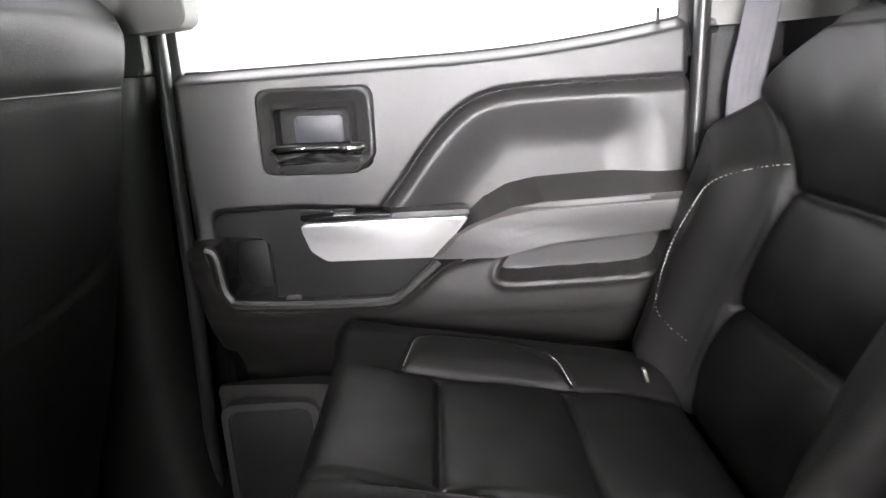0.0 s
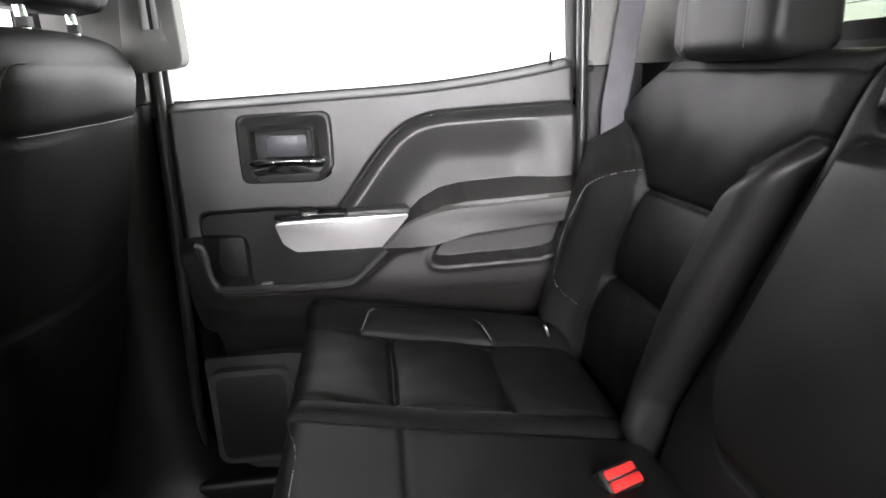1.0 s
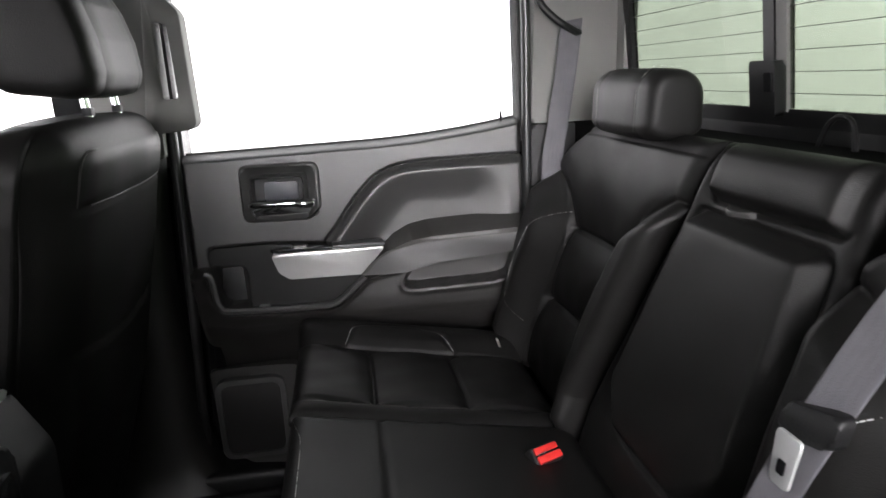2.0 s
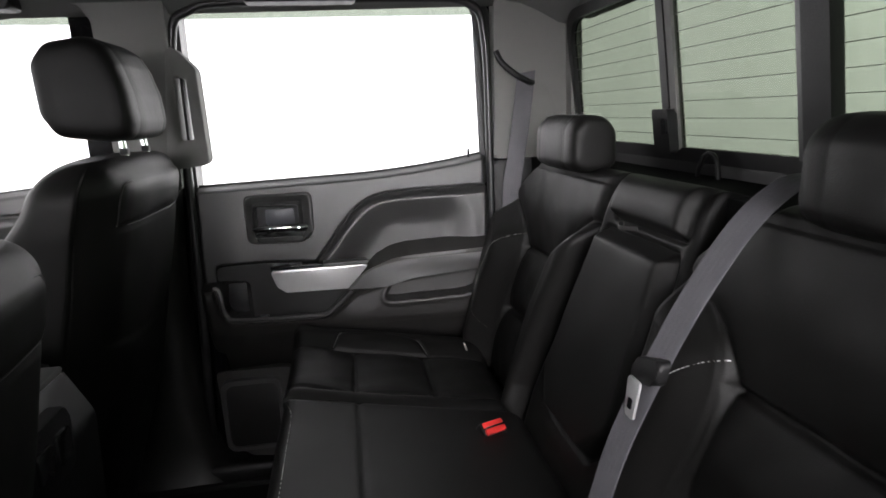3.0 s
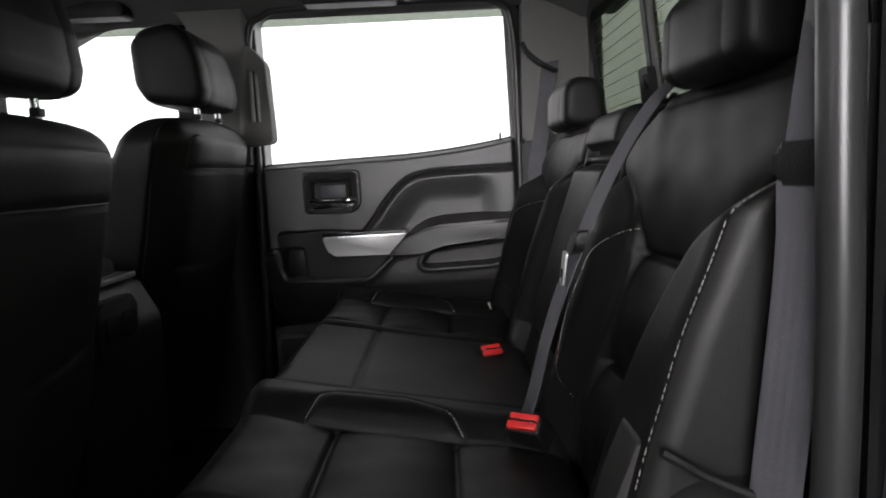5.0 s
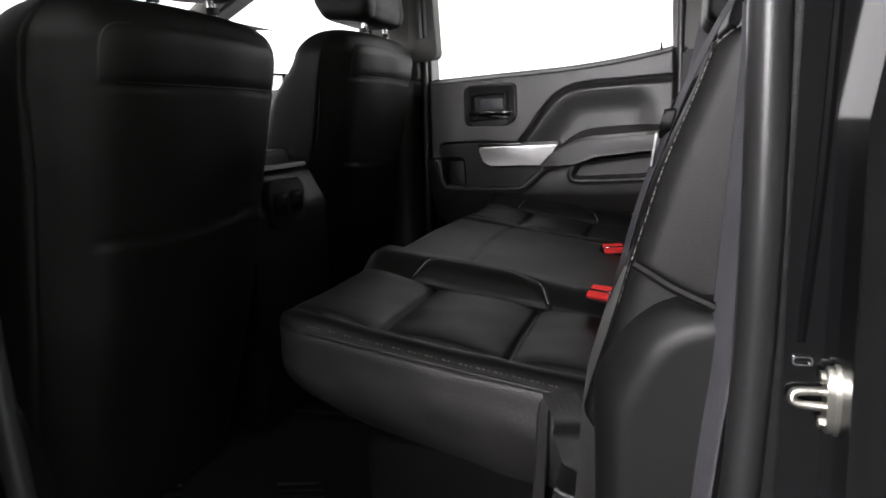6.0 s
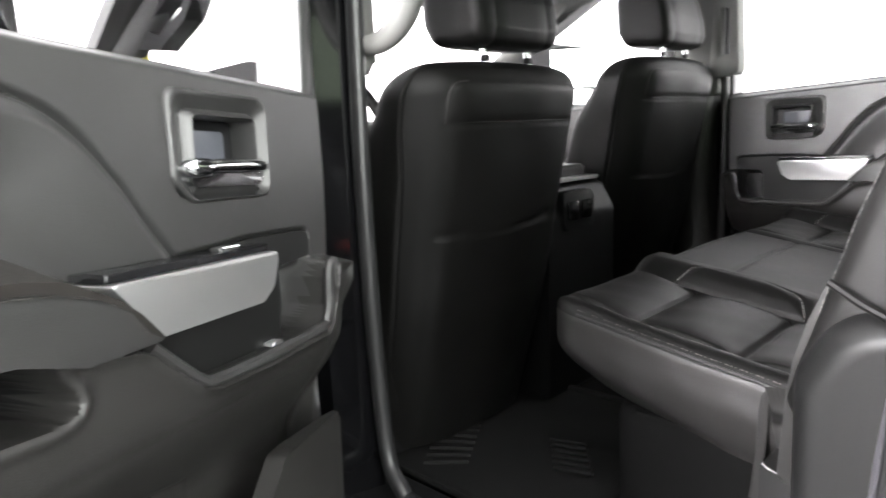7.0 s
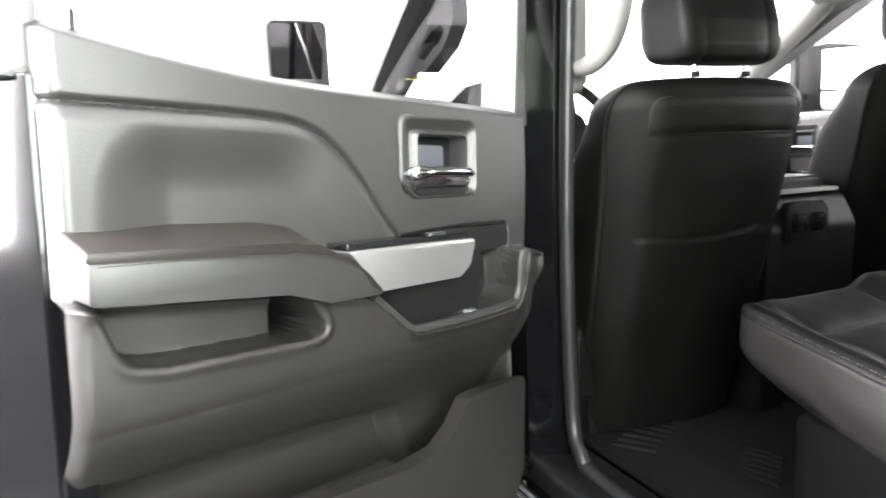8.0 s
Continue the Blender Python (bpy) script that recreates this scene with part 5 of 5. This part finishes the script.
# ---- windscreen, front pillars, mirrors ----
def front_end():
    for y, s, r, up, mat in ((-0.60, 1, 0.036, 0.0, SURROUND), (0.86, -1, 0.026, 0.022, PILLAR)):
        pts = spline([(-1.72, y - 0.05 * s, 1.55 + up), (-1.41, y - 0.04 * s, 1.715 + up), (-1.10, y - 0.01 * s, 1.88 + up), (-0.92, y + 0.03 * s, 1.98 + up)], 6)
        struct("pillar_a", tube(pts, r, 14, 1.3), mat, "grey windscreen pillar trim", "pillar")
    g = thing("grab_handle", "grey moulded grab handle on the windscreen pillar", "grab handle")
    outer = rounded([(-1.36, 1.772), (-1.13, 1.736), (-0.975, 1.782), (-0.900, 1.840), (-0.915, 1.965), (-1.13, 1.862)], [0.02, 0.02, 0.03, 0.03, 0.02, 0.02])
    inner = rounded([(-1.205, 1.798), (-1.13, 1.770), (-0.99, 1.806), (-0.962, 1.830), (-0.985, 1.846), (-1.06, 1.842)], 0.006)
    part("grip", frame_prism(outer, inner, -0.025, 0.025, xz(-0.605)), PLASTIC_DARK, g)
    glass = struct("window_2", prism([(-0.52, 0), (0.79, 0), (0.72, 0.80), (-0.45, 0.80)], 0, 0.004, lambda a, b, d: (-1.60 + b * 0.80, a, 1.50 + b * 0.66 + d)), GLASS_CLEAR, "clear windscreen", "window")
    glass.visible_shadow = False
    struct("windscreen_header", box((-1.02, -0.58, 2.005), (-0.90, 0.85, 2.12), 0.01), HEADLINER, "grey header trim above the windscreen", "trim")
    struct("hood", prism(rounded(rect(-3.0, -0.72, -1.60, 0.99), 0.1), 1.36, 1.45, xy, 0.03), PAINT, "glossy black hood", "body panel")
    struct("firewall", box((-1.68, -0.66, FLOOR_Z - 0.06), (-1.62, 0.92, 1.50), 0.01), PLASTIC_DARK, "dark front wall of the cab", "wall")
    for y, s, z0, z1, w, x, k in ((-0.93, -1, 1.66, 1.957, 0.10, -1.55, 0.02), (1.465, 1, 1.61, 1.895, 0.195, -1.37, 0.45)):
        m = thing("side_mirror", "tall black tow mirror outside the front window", "mirror", "side mirrors")
        part("housing", prism(rounded(rect(y - w, z0, y + w, z1), 0.03), x - 0.13, x - 0.075, yz, 0.02), PIANO, m, "black mirror housing")
        part("rim", frame_prism(rounded(rect(y - w, z0, y + w, z1), 0.03), rounded(rect(y - w + 0.008, z0 + 0.008, y + w - 0.008, z1 - 0.008), 0.025), x - 0.08, x + 0.035, yz), PLASTIC_DARK, m, "black mirror rim")
        mid = z0 + 0.09
        down = 0.30 if s < 0 else 0.0
        tilt = lambda a, b, d, x=x, y=y, k=k, m0=(mid + z1) / 2, down=down: (x + d + k * (a - y) + down * (b - m0), a, b)
        part("mirror_glass", prism(rounded(rect(y - w + 0.009, mid + 0.004, y + w - 0.009, z1 - 0.009), 0.018), 0.0, 0.005, tilt), MIRROR, m, "flat mirror glass")
        part("mirror_glass", prism(rounded(rect(y - w + 0.009, z0 + 0.009, y + w - 0.009, mid - 0.004), 0.018), 0.0, 0.005, lambda a, b, d, x=x, y=y: (x + d + 0.1 * (a - y), a, b)), MIRROR, m, "small lower mirror glass")
        part("divider", box((x - 0.03, y - w + 0.006, mid - 0.004), (x + 0.02, y + w - 0.006, mid + 0.004), 0.001), PLASTIC_DARK, m, "black divider")
        door_y = -0.68 if s < 0 else 0.94
        part("arm", tube([(x - 0.06, y - s * (w - 0.01), z0 + 0.06), (x - 0.04, (y + door_y) / 2 - s * 0.03, z0 + 0.05), (x + 0.02, door_y, 1.62)], 0.03, 10, 0.6), PIANO, m, "black folding arm")


front_end()


# ---- driver-side details ----
def striker():
    s = thing("striker", "zinc-plated door striker on the black jamb", "striker", m=pose(0.465, -0.648, 1.232) @ Matrix.Scale(0.78, 4))
    oval = [(0.013 * math.cos(a), 0.031 * math.sin(a)) for a in (2 * math.pi * k / 28 for k in range(28))]
    part("plate", prism([(a * 1.08, b * 1.06) for a, b in oval], 0.0, 0.005, lambda a, b, d: (-d, a - 0.018, b), 0.001), ZINC, s)
    part("boss", prism(oval, 0.005, 0.012, lambda a, b, d: (-d, a - 0.018, b), 0.003), ZINC, s)
    loop = spline([(-0.008, -0.014, 0.0062), (-0.024, -0.0145, 0.006), (-0.034, -0.015, 0.0045), (-0.037, -0.016, 0.0), (-0.034, -0.017, -0.0045), (-0.024, -0.0175, -0.006), (-0.008, -0.018, -0.0062)], 6)
    part("loop", tube(loop, 0.0042, 12), ZINC, s)
    for z in (-0.021, 0.021):
        part("bolt", prism(rounded([(0.006 * math.cos(a), 0.006 * math.sin(a)) for a in (k * math.pi / 3 for k in range(6))], 0.001, 2), 0.010, 0.016, lambda a, b, d, z=z: (-d, a - 0.018, b + z)), ZINC, s)
    h = thing("jamb_clip", "small bright clip on the black jamb", "clip", m=pose(0.4425, -0.655, 1.257) @ Matrix.Scale(0.65, 4))
    part("ring", frame_prism(rounded(rect(-0.010, -0.005, 0.010, 0.005), 0.004), rounded(rect(-0.008, -0.0035, 0.008, 0.0035), 0.003), 0.0, 0.003, lambda a, b, d: (a, -d, b)), CHROME, h)


def sill_plate():
    r = thing("sill_plate", "black door sill step with bright ribs", "sill plate")
    part("plate", prism(rounded(rect(-0.62, -0.800, 0.30, -0.725), 0.01), 0.794, 0.800, xy, 0.002), PLASTIC_DARK, r)
    for k in range(4):
        y = -0.795 + 0.017 * k
        part("rib", box((-0.60, y, 0.7995), (-0.31, y + 0.009, 0.8035), 0.001, 1), SILVER, r, "bright metal rib")


def running_board():
    r = thing("running_board", "black running board with pale grip ribs", "running board")
    part("board", prism(rounded(rect(-1.35, -1.0, 0.62, -0.80), 0.03), 0.43, 0.47, xy, 0.012), PLASTIC_DARK, r)
    for k in range(6):
        part("rib", box((-1.2, -0.97 + 0.026 * k, 0.469), (0.5, -0.96 + 0.026 * k, 0.474), 0.001, 1), SILVER, r, "pale grip rib")
    part("bracket", box((-0.9, -0.82, 0.40), (-0.84, -0.66, 0.56), 0.006), PLASTIC_DARK, r)
    part("bracket", box((0.2, -0.82, 0.40), (0.26, -0.66, 0.56), 0.006), PLASTIC_DARK, r)


def floor_mat(y0, y1):
    m = thing("floor_mat", "black ribbed rubber floor mat", "floor mat", "floor mats")
    part("sheet", prism(rounded(rect(-0.80, y0, -0.06, y1), 0.05), FLOOR_Z, FLOOR_Z + 0.010, xy, 0.004), MAT_RUBBER, m)
    def rib(a, b):
        d = (Vector(b) - Vector(a)).normalized() * 0.0055
        q = [(a[0] - d.y, a[1] + d.x), (a[0] + d.y, a[1] - d.x), (b[0] + d.y, b[1] - d.x), (b[0] - d.y, b[1] + d.x)]
        part("rib", prism(q, FLOOR_Z + 0.009, FLOOR_Z + 0.0165, xy, 0.002, 1), MAT_RUBBER, m)

    for k in range(14):
        t = k / 13
        rib((-0.70 + 0.254 * t, y0 + 0.42 - 0.368 * t), (-0.585 + 0.210 * t, y0 + 0.433 - 0.320 * t))
    for k in range(6):
        rib((-0.300 + 0.016 * k, y0 + 0.30 - 0.020 * k), (-0.225 + 0.016 * k, y0 + 0.325 - 0.020 * k))
    part("edge", frame_prism(rounded(rect(-0.80, y0, -0.06, y1), 0.05), rounded(rect(-0.785, y0 + 0.015, -0.075, y1 - 0.015), 0.045), FLOOR_Z, FLOOR_Z + 0.022, xy), MAT_RUBBER, m)


striker()
sill_plate()
running_board()
floor_mat(-0.52, 0.06)
floor_mat(0.22, 0.78)
